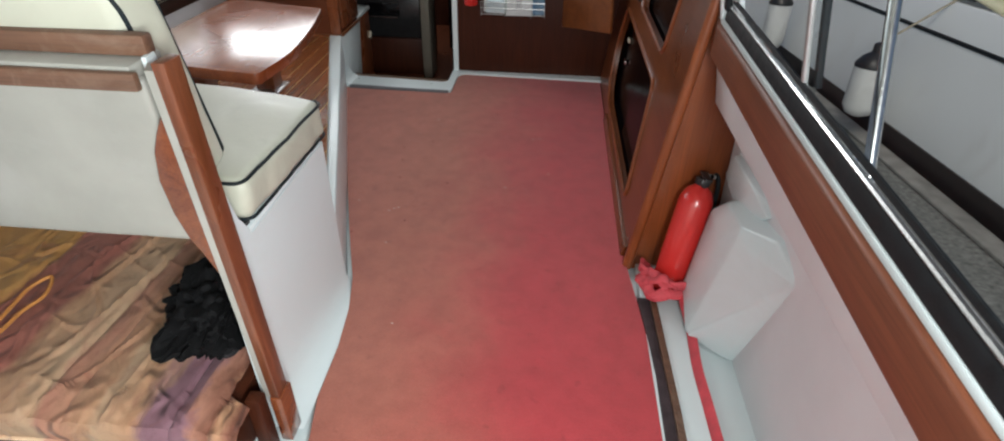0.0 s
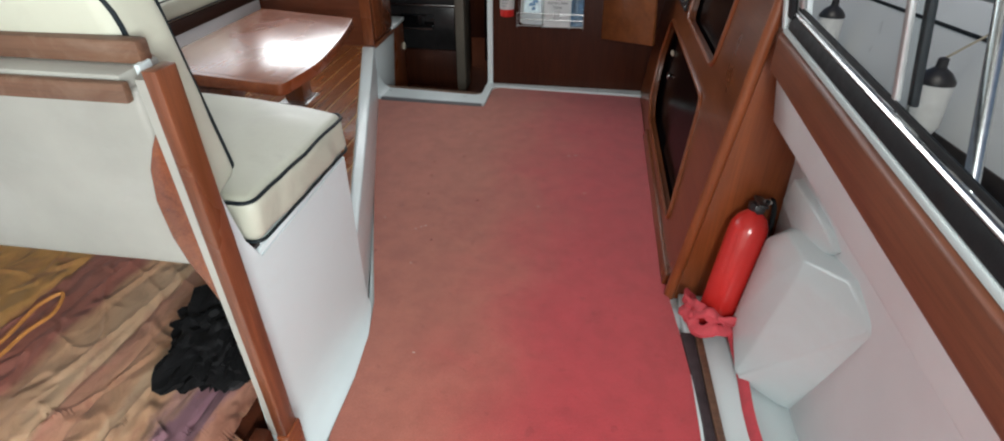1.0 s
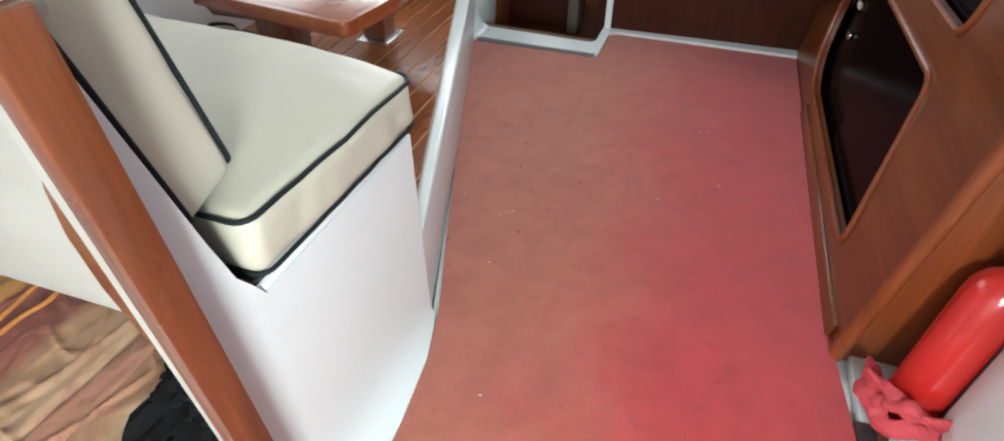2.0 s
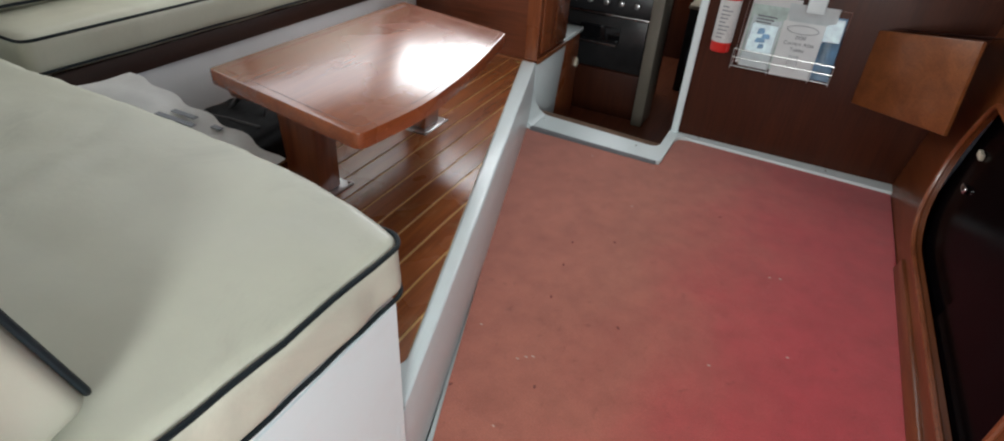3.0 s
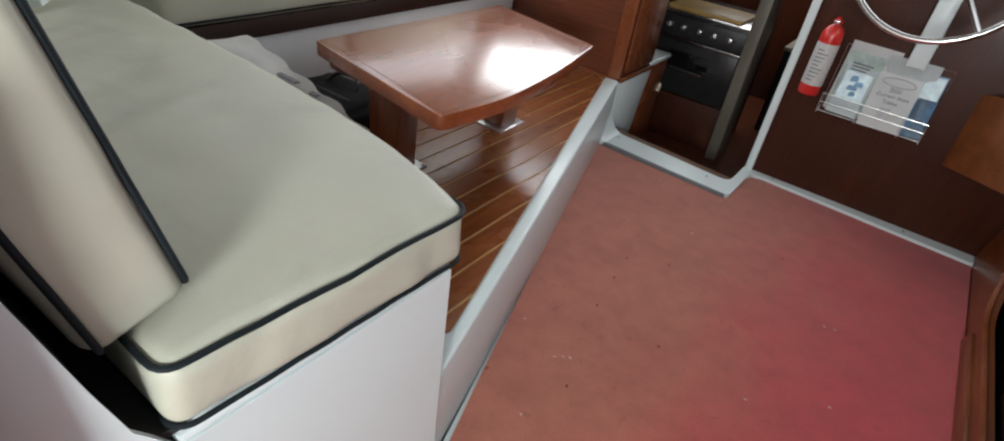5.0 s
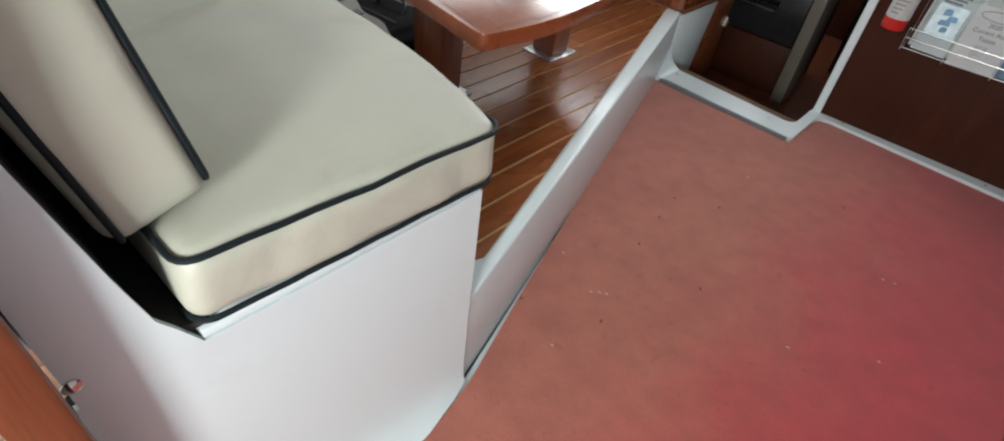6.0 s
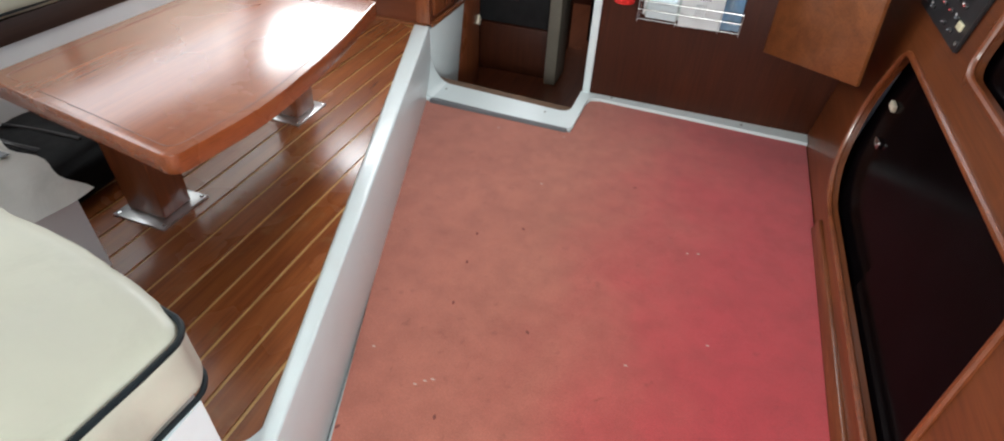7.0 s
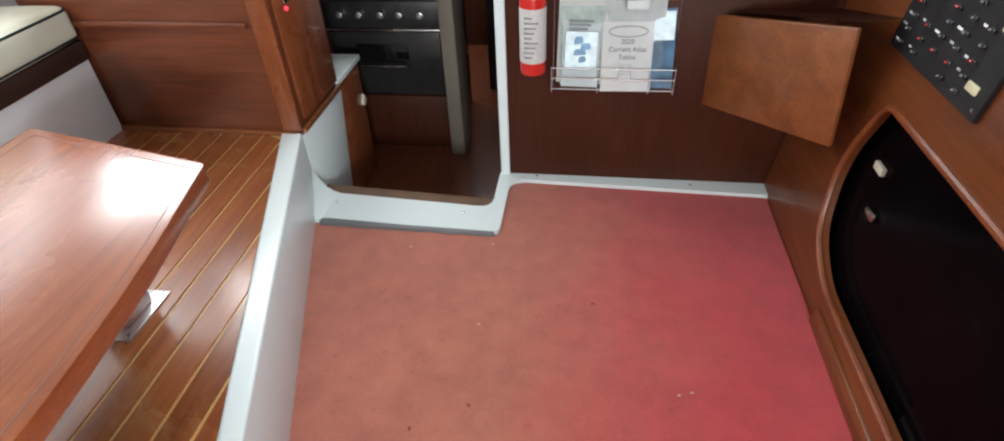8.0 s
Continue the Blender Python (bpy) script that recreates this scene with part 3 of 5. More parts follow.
# outside
water = solo("water", box((-600, -600, -1.45), (600, 600, -1.35), 0), WATER, "still dark harbour water", "water", kind="structure")
solo("side_deck", box((1.175, -2.5, 0.42), (1.32, 4.5, 0.50), 0.01), GEL, "white side deck outside the window", "side deck", kind="structure")
solo("hull_port", box((-1.82, -2.5, -1.5), (-1.66, 5.2, 0.30), 0.02), HULL, "white port side of the hull", "hull", kind="structure")
solo("hull_bow", box((-1.64, 5.12, -1.7), (1.17, 5.22, 0.48), 0.02), HULL, "white forward end of the hull", "hull", kind="structure")
solo("hull_stern", box((-1.64, -2.5, -1.5), (1.17, -2.4, 0.02), 0.02), HULL, "white stern of the hull", "hull", kind="structure")
solo("aft_deck", box((-1.64, -2.38, -0.14), (1.17, -1.40, -0.06), 0.01), GEL, "white moulded aft deck", "deck", kind="structure")
solo("hull_side", box((1.18, -2.5, -1.6), (1.30, 5.2, 0.418), 0.0), HULL, "white hull side of the boat", "hull", kind="structure")
dock = solo("dock", box((1.42, -9, -0.75), (2.78, 22, -0.47), 0.02), DOCK, "weathered grey concrete pontoon", "pontoon", kind="structure")
dock_edge = solo("dock_edge", box((2.66, -9, -0.468), (2.78, 22, -0.445), 0.008), plain("grey_timber_edge", (0.26, 0.25, 0.23), 0.9, 0, 0.25, 9, 0.5), "pale grey timber edge of the pontoon", "edge", kind="structure")
# ---- saloon seat ----
def rounded_rect(x0, x1, y0, y1, r, z):
    return [(p[0], p[1], z) for p in rounded_loop([(x0, y0), (x1, y0), (x1, y1), (x0, y1)], r, 5)]


seat = thing("bench_seat", (-0.6, 0.98, 0.0), "white moulded bench base with a flared foot", "bench")
bm = bmesh.new()
rows = []
for y, foot in ((0.66, 0.0), (0.76, -0.001), (0.94, -0.005), (1.10, -0.022), (1.19, -0.045), (1.236, -0.062)):
    k = foot + 0.072
    rows.append([bm.verts.new((px, y, pz)) for px, pz in ((-0.080, 0.0), (foot, 0.0), (foot - 0.25 * k, 0.006), (foot - 0.62 * k, 0.022), (foot - 0.86 * k, 0.05), (foot - 0.97 * k, 0.10), (-0.072, 0.20), (-0.072, 0.512), (-0.080, 0.512))])
for a, b in zip(rows, rows[1:]):
    for k in range(9):
        bm.faces.new((a[k], a[(k + 1) % 9], b[(k + 1) % 9], b[k]))
bm.faces.new(rows[0])
bm.faces.new(rows[-1][::-1])
part("side_panel", bm, GEL, seat)
part("front_panel", box((-1.27, 1.214, 0.24), (-0.082, 1.235, 0.512), 0.003), GEL, seat)
part("seat_board", box((-1.55, 0.790, 0.5125), (-0.074, 1.234, 0.527), 0.003), GEL, seat)

cush = thing("seat_cushion", (-0.7, 1.02, 0.528), "cream vinyl seat cushion with black piping, slightly wrinkled", "cushion", "saloon cushions")


def seat_edge(p):
    """The cushion's forward edge bows out from its corner; the cover has pulled into shallow creases."""
    p = Vector(p)
    k = max(0.0, (p.y - 0.80) / 0.45)
    p.y += 0.092 * (1 - math.exp(-max(0.0, -0.066 - p.x) / 0.24)) * k
    p.z += 0.013 * min(1.0, max(0.0, (1.25 - p.y) / 0.47))
    if p.z < 0.625:
        p.y += 0.003 * k * noise.noise(Vector((p.x * 30, p.z * 9, 3)))
        p.x += 0.002 * noise.noise(Vector((p.y * 26, p.z * 7, 6)))
    if p.z > 0.60:
        p.z += 0.019 * noise.noise(Vector((p.x * 17 + p.y * 6, p.y * 3.0, 1))) * min(1, max(0, (-0.45 - p.x) * 3)) * min(1, max(0.1, (1.20 - p.y) * 8))
        p.z += 0.005 * noise.noise(Vector((p.x * 5, p.y * 6, 7))) - 0.0022 * max(0.0, 1 - 9 * abs(noise.noise(Vector((p.x * 5 + p.y * 2, p.y * 6, 4)))))
    return p


bm = pad((0.655, 0.235, 0.052), 0.024, pose(-0.717, 1.021, 0.581), (0.004, 0.004, 0.011), 0.018, 0.005, 11, 1.0)
for v in bm.verts:
    v.co = seat_edge(v.co)
part("pad", bm, VINYL, cush)


def seat_loop(z):
    """The cushion's outline at height z."""
    pts = [Vector(p) for p in rounded_rect(-1.366, -0.062, 0.786, 1.254, 0.03, z)]
    out = []
    for a, b in zip(pts, pts[1:] + pts[:1]):
        n = max(1, int((b - a).length / 0.04))
        for k in range(n):
            p = a.lerp(b, k / n)
            drop = min(1.0, max(0.0, (-0.085 - p.x) / 0.10)) if p.y > 1.2 else 0.0
            q = seat_edge(p)
            out.append(q - Vector((0, 0.006 * drop, 0.022 * drop if z > 0.6 else 0.0)))
    return out


part("piping", tube(seat_loop(0.626), 0.0039, 8, True), PIPING, cush)
part("piping", tube(seat_loop(0.535), 0.0038, 8, True), PIPING, cush)


back = thing("back_cushion", (-0.7, 0.76, 0.63), "cream vinyl back cushion with black piping, leaning on the seat back", "cushion", "saloon cushions")
BM = pose(-0.745, 0.759, 0.862, 12.5)
part("pad", pad((0.625, 0.056, 0.218), 0.022, BM, (0.006, 0.012, 0.006), 0.024, 0.005, 9, 4.0), VINYL, back)


def back_loop(y, sx=0.618, sz=0.205, r=0.05):
    pts = rounded_loop([(-sx, -sz), (sx, -sz), (sx, sz), (-sx, sz)], [0.02, 0.02, r, r], 6)
    return [BM @ Vector((p[0], y, p[1])) for p in pts]


part("piping", tube(back_loop(0.055, 0.617, 0.208, 0.05), 0.0039, 8, True), PIPING, back)
part("piping", tube(back_loop(-0.044, 0.628, 0.215, 0.07), 0.0039, 8, True), PIPING, back)

frame_ = thing("seat_divider", (-0.6, 0.68, 0.0), "white seat back with a padded vinyl panel and worn mahogany edging", "divider")
part("end_board", prism([(0.640, 0.955), (0.664, 0.5122), (0.790, 0.5122), (0.770, 0.548), (0.753, 0.575), (0.734, 0.648), (0.689, 0.848), (0.664, 0.957)], "x", -0.080, -0.072, 0), GEL, frame_)
part("padded_panel", pad((0.70, 0.020, 0.170), 0.014, pose(-0.79, 0.668, 0.752, 2), (0, 0.008, 0), 0.03, 0.004, 6, 2.0), PANEL, frame_, "grubby white padded vinyl panel")
part("ledge", box((-1.5, 0.612, 0.925), (-0.085, 0.70, 0.950), 0.006), PANEL, frame_)
# dark sheet drawn as the shade between seat back and cushions
part("lining", prism([(0.668, 0.924), (0.676, 0.924), (0.698, 0.80), (0.730, 0.66), (0.752, 0.545), (0.805, 0.535), (0.805, 0.5285), (0.744, 0.5285)], "x", -1.5, -0.0805, 0), plain("painted_gap_shade", (0.030, 0.030, 0.030), 0.8, 0, 0.2, 30, 0.2), frame_, "dark sheet standing in for the shade in the gap behind the cushion")
part("upper_capping", box((-1.5, 0.650, 0.951), (-0.075, 0.678, 0.986), 0.006), WORN, frame_, "worn brown wooden capping")
part("lower_capping", box((-1.5, 0.596, 0.914), (-0.070, 0.611, 0.944), 0.004), WORN, frame_, "worn brown wooden edging")
trim = bmesh.new()
rows = []
for y, z in ((0.600, 0.962), (0.609, 0.72), (0.622, 0.36), (0.629, 0.156)):
    rows.append([trim.verts.new((x, yy, z)) for x, yy in ((-0.039, y), (-0.017, y), (-0.017, y + 0.046), (-0.039, y + 0.046))])
for a, b in zip(rows, rows[1:]):
    for k in range(4):
        trim.faces.new((a[k], a[(k + 1) % 4], b[(k + 1) % 4], b[k]))
trim.faces.new(rows[0])
trim.faces.new(rows[-1][::-1])
bmesh.ops.recalc_face_normals(trim, faces=trim.faces)
bmesh.ops.bevel(trim, geom=list(trim.edges), offset=0.003, segments=2, profile=0.5, affect="EDGES")
part("edging", trim, wood("dark_mahogany_edging", (0.095, 0.026, 0.010), (0.205, 0.062, 0.024), "z", 0.34, 0.25), frame_, "varnished mahogany edging strip")
knee_out = [(0.872, -0.064), (0.855, -0.078), (0.827, -0.094), (0.79, -0.110), (0.732, -0.120), (0.663, -0.115), (0.606, -0.101), (0.56, -0.080), (0.50, -0.058)]
knee_in = [(0.50, -0.048), (0.62, -0.058), (0.74, -0.060), (0.86, -0.054)]
part("knee", prism([(x, z) for z, x in knee_out] + [(x, z) for z, x in knee_in], "y", 0.632, 0.650, 0.004), MAHOG, frame_, "curved dark mahogany knee")
strip = bmesh.new()
rows = []
for y, z in ((0.603, 0.948), (0.612, 0.72), (0.627, 0.36), (0.634, 0.15)):
    rows.append([strip.verts.new((x, yy, z)) for x, yy in ((-0.054, y), (-0.0395, y), (-0.0395, y + 0.030), (-0.0695, y + 0.034))])
for a, b in zip(rows, rows[1:]):
    for k in range(4):
        strip.faces.new((a[k], a[(k + 1) % 4], b[(k + 1) % 4], b[k]))
strip.faces.new(rows[0])
strip.faces.new(rows[-1][::-1])
bmesh.ops.recalc_face_normals(strip, faces=strip.faces)
part("end_strip", strip, PANEL, frame_, "grubby cream strip beside the edging")
part("foot_block", box((-0.041, 0.626, 0.0), (-0.012, 0.682, 0.1555), 0.004), MAHOG, frame_)
for sy, sz in ((0.656, 0.547), (0.640, 0.84), (0.672, 0.242)):
    part("screw", lathe([(0.0095, 0), (0.0095, 0.002), (0.005, 0.0045)], pose(-0.072, sy + 0.012, sz, 0, 90), 12), STEEL, frame_, "steel screw")

# ---- berth under the seat ----
berth = thing("berth", (-0.75, 0.8, 0.0), "low berth base with a worn brown wooden front", "berth")
part("base", box((-1.55, 0.53, 0.0), (-0.105, 1.20, 0.155), 0.004), BULK, berth)
part("front_board", box((-1.55, 0.503, 0.0), (-0.075, 0.529, 0.16), 0.006), MAHOG_X, berth)
part("corner_post", box((-0.079, 0.590, 0.0), (-0.043, 0.624, 0.185), 0.005), BULK, berth)


def throw_height(x, y):
    """Crumpled cloth: long soft folds running fore and aft."""
    f = 0.014 * abs(noise.noise(Vector((x * 9 + 1.2 * y, y * 0.9, 0.3)))) + 0.012 * noise.noise(Vector((x * 5, y * 3, 2.1)))
    for xc, deep, w in ((-0.855, 0.010, 0.010), (-0.518, 0.011, 0.007), (-0.452, 0.006, 0.006), (-0.362, -0.009, 0.006), (-0.285, 0.006, 0.008), (-0.205, 0.009, 0.006), (-0.165, -0.007, 0.008), (-0.125, 0.010, 0.006), (-0.095, 0.007, 0.005)):
        d = x - xc - 0.016 * noise.noise(Vector((xc * 40, y * 2.5, 0)))
        f -= 0.9 * deep * math.exp(-(d / w) ** 2)
    f += 0.008 * max(0.0, 1 - 14 * abs(noise.noise(Vector((x * 6.5 - 1.5 * y, y * 1.6, 8.0)))))
    f += 0.007 * max(0.0, 1 - 12 * abs(noise.noise(Vector((x * 7 + 5 * y, y * 5, 4.0)))))
    return 0.190 + f - 0.010 * math.exp(-((y - 0.50) / 0.03) ** 2)


bm = bmesh.new()
NX, NY = 250, 110
grid = []
for i in range(NX + 1):
    col = []
    for j in range(NY + 1):
        s = j / NY
        reach = -0.116 if s > 0.27 else -0.05 - 0.066 * max(0.0, (s - 0.23) / 0.04)
        x = -1.52 + (1.52 + reach) * i / NX
        if s < 0.14:
            t = s / 0.14
            y, z = 0.492 + 0.004 * noise.noise(Vector((x * 20, s * 3, 1))), 0.125 + 0.02 * noise.noise(Vector((x * 6, 0, 3))) + t * (throw_height(x, 0.50) - 0.14)
        else:
            y = 0.498 + (s - 0.14) / 0.86 * 0.68
            z = throw_height(x, y)
        col.append(bm.verts.new((x, y, z)))
    grid.append(col)
for i in range(NX):
    for j in range(NY):
        bm.faces.new((grid[i][j], grid[i + 1][j], grid[i + 1][j + 1], grid[i][j + 1]))
bmesh.ops.solidify(bm, geom=list(bm.faces), thickness=0.006)
throw = thing("throw", (-0.8, 0.8, 0.19), "crumpled sheen throw in tan, cream and mauve over the berth", "throw")
part("cloth", bm, THROW, throw)
part("hem", tube([(-1.5 + 0.06 * k, 0.491 + 0.004 * noise.noise(Vector((k * 1.2, 0, 1))), 0.124 + 0.02 * noise.noise(Vector(((-1.5 + 0.06 * k) * 6, 0, 3)))) for k in range(25)], 0.006, 6), THROW, throw)
cord = [(-0.75, 0.62), (-0.758, 0.709), (-0.765, 0.79), (-0.755, 0.86), (-0.79, 0.93), (-0.815, 0.88), (-0.808, 0.82), (-0.795, 0.745), (-0.79, 0.64)]
solo("cord", tube([(p.x, p.y, throw_height(p.x, p.y) + 0.012) for p in smooth_path([(x, y, 0) for x, y in cord], 7)], 0.005, 6), CORD, "loose loop of orange cord lying on the throw", "cord")

bm = bmesh.new()
bmesh.ops.create_icosphere(bm, subdivisions=5, radius=1)
for v in bm.verts:
    d = v.co.copy()
    k = 1 + 0.45 * noise.noise(d * 1.7 + Vector((3, 0, 1))) + 0.34 * abs(noise.noise(Vector((d.x * 3, d.y * 6, d.z * 3)))) - 0.25 * max(0.0, 1 - 8 * abs(noise.noise(d * 3.3)))
    v.co = Vector((-0.225 + 0.115 * d.x * k, 0.820 + 0.165 * d.y * k, 0.255 + max(-0.042, 0.060 * d.z * k + 0.02 * abs(noise.noise(Vector((d.x * 9, d.y * 3, 1)))))))
bag = thing("cloth_bag", (-0.22, 0.82, 0.213), "crumpled black cloth bag lying on the throw", "bag")
part("body", bm, CLOTH, bag)
part("strap", tube(smooth_path([(-0.18, 0.70, 0.255), (-0.15, 0.67, 0.24), (-0.13, 0.70, 0.235), (-0.14, 0.78, 0.26)], 6), 0.007, 6, flat=0.4), BLACK, bag)

# ---- port settee ----
settee = thing("settee", (-1.42, 2.2, 0.2), "long built-in settee base, grey-white with a dark rail", "settee")
part("face_panel", box((-1.30, 1.252, 0.2345), (-1.28, 3.045, 0.486), 0.002), LINER, settee)
part("rail", box((-1.298, 1.252, 0.4865), (-1.268, 3.045, 0.545), 0.004), DARKWOOD, settee, "dark brown wooden rail")
part("seat_board", box((-1.56, 1.252, 0.5), (-1.3, 3.045, 0.548), 0), GEL, settee)
sc = thing("settee_cushion", (-1.42, 2.2, 0.549), "long cream vinyl settee cushion with black piping", "cushion", "saloon cushions")
part("pad", pad((0.160, 0.820, 0.052), 0.026, pose(-1.415, 2.220, 0.602), (0.006, 0.004, 0.012), 0.026, 0.005, 8, 7.0), VINYL, sc)
part("piping", tube(rounded_rect(-1.572, -1.256, 1.402, 3.038, 0.035, 0.642), 0.0039, 8, True), PIPING, sc)
part("piping", tube(rounded_rect(-1.572, -1.256, 1.402, 3.038, 0.035, 0.562), 0.0039, 8, True), PIPING, sc)
for y0, y1 in ((1.41, 2.10), (2.12, 3.02)):
    b2 = thing("settee_back_cushion", (-1.55, (y0 + y1) / 2, 0.655), "cream vinyl back cushion with black piping", "cushion", "saloon cushions")
    M2 = pose(-1.535, (y0 + y1) / 2, 0.845, 0, -10)
    part("pad", pad((0.045, (y1 - y0) / 2, 0.19), 0.03, M2, (0.012, 0.004, 0.004), 0.04, 0.004, 8, y0), VINYL, b2)
    h = (y1 - y0) / 2 - 0.008
    part("piping", tube([M2 @ Vector((0.042, p[0], p[1])) for p in rounded_loop([(-h, -0.18), (h, -0.18), (h, 0.18), (-h, 0.18)], 0.04, 5)], 0.0039, 8, True), PIPING, b2)
vent = thing("vent_panel", (-1.374, 1.203, 0.655), "grey gridded vent panel in a white frame", "vent")
VM = pose(-1.374, 1.203, 0.797, 0, -10, 52)
for k in range(18):
    part("slat", box((-0.004, -0.16, -0.108 + 0.0135 * k), (0.006, 0.16, -0.101 + 0.0135 * k), 0.001, m=VM), ALU, vent)
part("frame", box((-0.012, -0.185, -0.14), (0.014, 0.185, -0.112), 0.004, m=VM), GEL, vent)
part("frame", box((-0.012, 0.161, -0.111), (0.014, 0.185, 0.14), 0.004, m=VM), GEL, vent)
part("frame", box((-0.012, -0.185, -0.111), (0.014, -0.161, 0.14), 0.004, m=VM), GEL, vent)
for k in range(20):
    part("wire", box((-0.006, -0.158 + 0.0163 * k, -0.11), (0.008, -0.1535 + 0.0163 * k, 0.138), 0.001, m=VM), DULL, vent)
part("backing", box((-0.020, -0.18, -0.13), (-0.013, 0.18, 0.14), 0, m=VM), FAINT, vent)

# ---- dropped saloon table ----
table = thing("saloon_table", (-0.72, 2.0, 0.237), "varnished mahogany table set low on two short legs", "table")
TOP = rounded_loop([(-0.940, 1.640), (-0.394, 1.552), (-0.366, 1.76), (-0.398, 2.05), (-0.466, 2.367), (-0.935, 2.472)], [0.015, 0.03, 0.12, 0.16, 0.015, 0.015], 6)
part("tabletop", prism([tuple(p) for p in TOP], "z", 0.538, 0.578, 0.004, seg=2), TABLE, table)
mid = sum((Vector((p[0], p[1])) for p in TOP), Vector((0, 0))) / len(TOP)
part("inlay_line", tube([(mid.x + (p[0] - mid.x) * 0.90, mid.y + (p[1] - mid.y) * 0.94, 0.5778) for p in TOP], 0.0009, 6, True), MAHOG_X, table, "dark line let into the veneer")
for y0, y1, x0 in ((1.706, 1.788, -0.792), (2.220, 2.306, -0.772)):
    leg = part("leg", prism([(x0, 0.243), (-0.684, 0.243), (-0.676, 0.50), (-0.650, 0.54), (x0 - 0.03, 0.54), (x0 - 0.01, 0.50)], "y", y0, y1, 0.005), MAHOG_Z, table)
    part("foot_plate", box((x0 - 0.02, y0 - 0.030, 0.2372), (-0.662, y1 + 0.030, 0.243), 0.002), ALU, leg, "dull metal foot plate")
    for fx in (x0 - 0.008, -0.672):
        for fy in (y0 - 0.02, y1 + 0.02):
            part("bolt", lathe([(0.005, 0), (0.005, 0.002), (0.002, 0.003)], pose(fx, fy, 0.243), 8), STEEL, leg)
part("rail", box((-0.755, 1.789, 0.478), (-0.705, 2.219, 0.539), 0.005), MAHOG, table)
part("apron", prism([(-0.90, 0.505), (-0.47, 0.505), (-0.44, 0.54), (-0.93, 0.54)], "y", 1.66, 1.69, 0.004), MAHOG_X, table)

# crate and printed sack between seat and table
crate = solo("storage_box", box((-1.16, 1.262, 0.2375), (-0.675, 1.55, 0.43), 0.006), LINER, "pale grey storage box on the sole", "box")
sack = thing("paper_sack", (-0.9, 1.42, 0.427), "flattened pale printed paper sack on the storage box", "sack")
bm = bmesh.new()
gx = []
for i in range(31):
    x = -1.17 + 0.545 * i / 30
    gx.append([bm.verts.new((x, 1.262 + (0.318 - 0.03 * (i / 30) ** 2 + 0.008 * math.sin(i * 0.9)) * j / 16, 0.452 + 0.085 * max(0.0, (-0.62 - x) / 0.55) + 0.010 * noise.noise(Vector((x * 9, j * 0.3, 1))))) for j in range(17)])
for i in range(30):
    for j in range(16):
        bm.faces.new((gx[i][j], gx[i + 1][j], gx[i + 1][j + 1], gx[i][j + 1]))
bmesh.ops.solidify(bm, geom=list(bm.faces), thickness=0.006)
part("sheet", bm, plain("crumpled_paper", (0.76, 0.76, 0.74), 0.6, 0, 0.06, 14, 0.2, 80, dirt=(0.35, 0.34, 0.33)), sack)
for k, (bx, by, w) in enumerate(((-0.99, 1.43, 0.10), (-0.97, 1.46, 0.13), (-0.95, 1.49, 0.08), (-0.83, 1.50, 0.03))):
    part("print_bar", box((bx, by + 0.03, 0.4575 + 0.155 * (-0.62 - bx - w / 2)), (bx + w, by + 0.044, 0.4605 + 0.155 * (-0.62 - bx - w / 2)), 0), INK, sack)
holdall = pad((0.15, 0.17, 0.055), 0.035, pose(-1.06, 1.76, 0.293, 0, 0, 6), (0.01, 0.01, 0.015), 0.03, 0.010, 14, 3)
hb = thing("holdall", (-1.06, 1.76, 0.238), "low black cloth holdall on the teak sole under the table", "bag")
part("body", holdall, CLOTH, hb)
part("zip", tube([(-1.17, 1.745, 0.362), (-1.06, 1.755, 0.366), (-0.95, 1.768, 0.362)], 0.004, 6), BLACK, hb)
for dy in (-0.06, 0.06):
    part("handle", tube(smooth_path([(-1.13, 1.76 + dy, 0.355), (-1.11, 1.76 + dy * 1.5, 0.385), (-1.02, 1.76 + dy * 1.6, 0.388), (-0.99, 1.76 + dy, 0.355)], 5), 0.007, 6, flat=0.5), BLACK, hb)

# ---- locker forward of the dinette ----
locker = thing("locker", (-0.98, 3.2, 0.237), "varnished mahogany locker standing on the teak sole", "locker")
part("body", box((-1.44, 3.058, 0.246), (-0.652, 3.385, 0.93), 0.004), MAHOG_X, locker)
part("corner_post", box((-0.705, 3.046, 0.250), (-0.643, 3.0575, 0.93), 0.004), MAHOG_Z, locker)
part("side_door", box((-0.651, 3.085, 0.275), (-0.639, 3.375, 0.915), 0.004), MAHOG_Z, locker)
part("base_trim", box((-1.43, 3.040, 0.2365), (-0.66, 3.0575, 0.2495), 0.003), FLAP, locker, "pale wooden strip at the foot")
part("side_trim", box((-0.651, 3.06, 0.236), (-0.636, 3.405, 0.256), 0.004), FLAP, locker, "pale wooden strip under the door")
part("front_ledge", box((-1.40, 3.036, 0.585), (-0.72, 3.0575, 0.603), 0.006), MAHOG_X, locker)
latch = part("latch", box((-0.638, 3.125, 0.628), (-0.628, 3.185, 0.668), 0.004), STEEL, locker, "small chromed latch")
part("pilot_lamp", lathe([(0.006, 0), (0.006, 0.004), (0.003, 0.007)], pose(-0.638, 3.14, 0.612, 0, 90), 12), LAMP, latch, "tiny red pilot lamp")

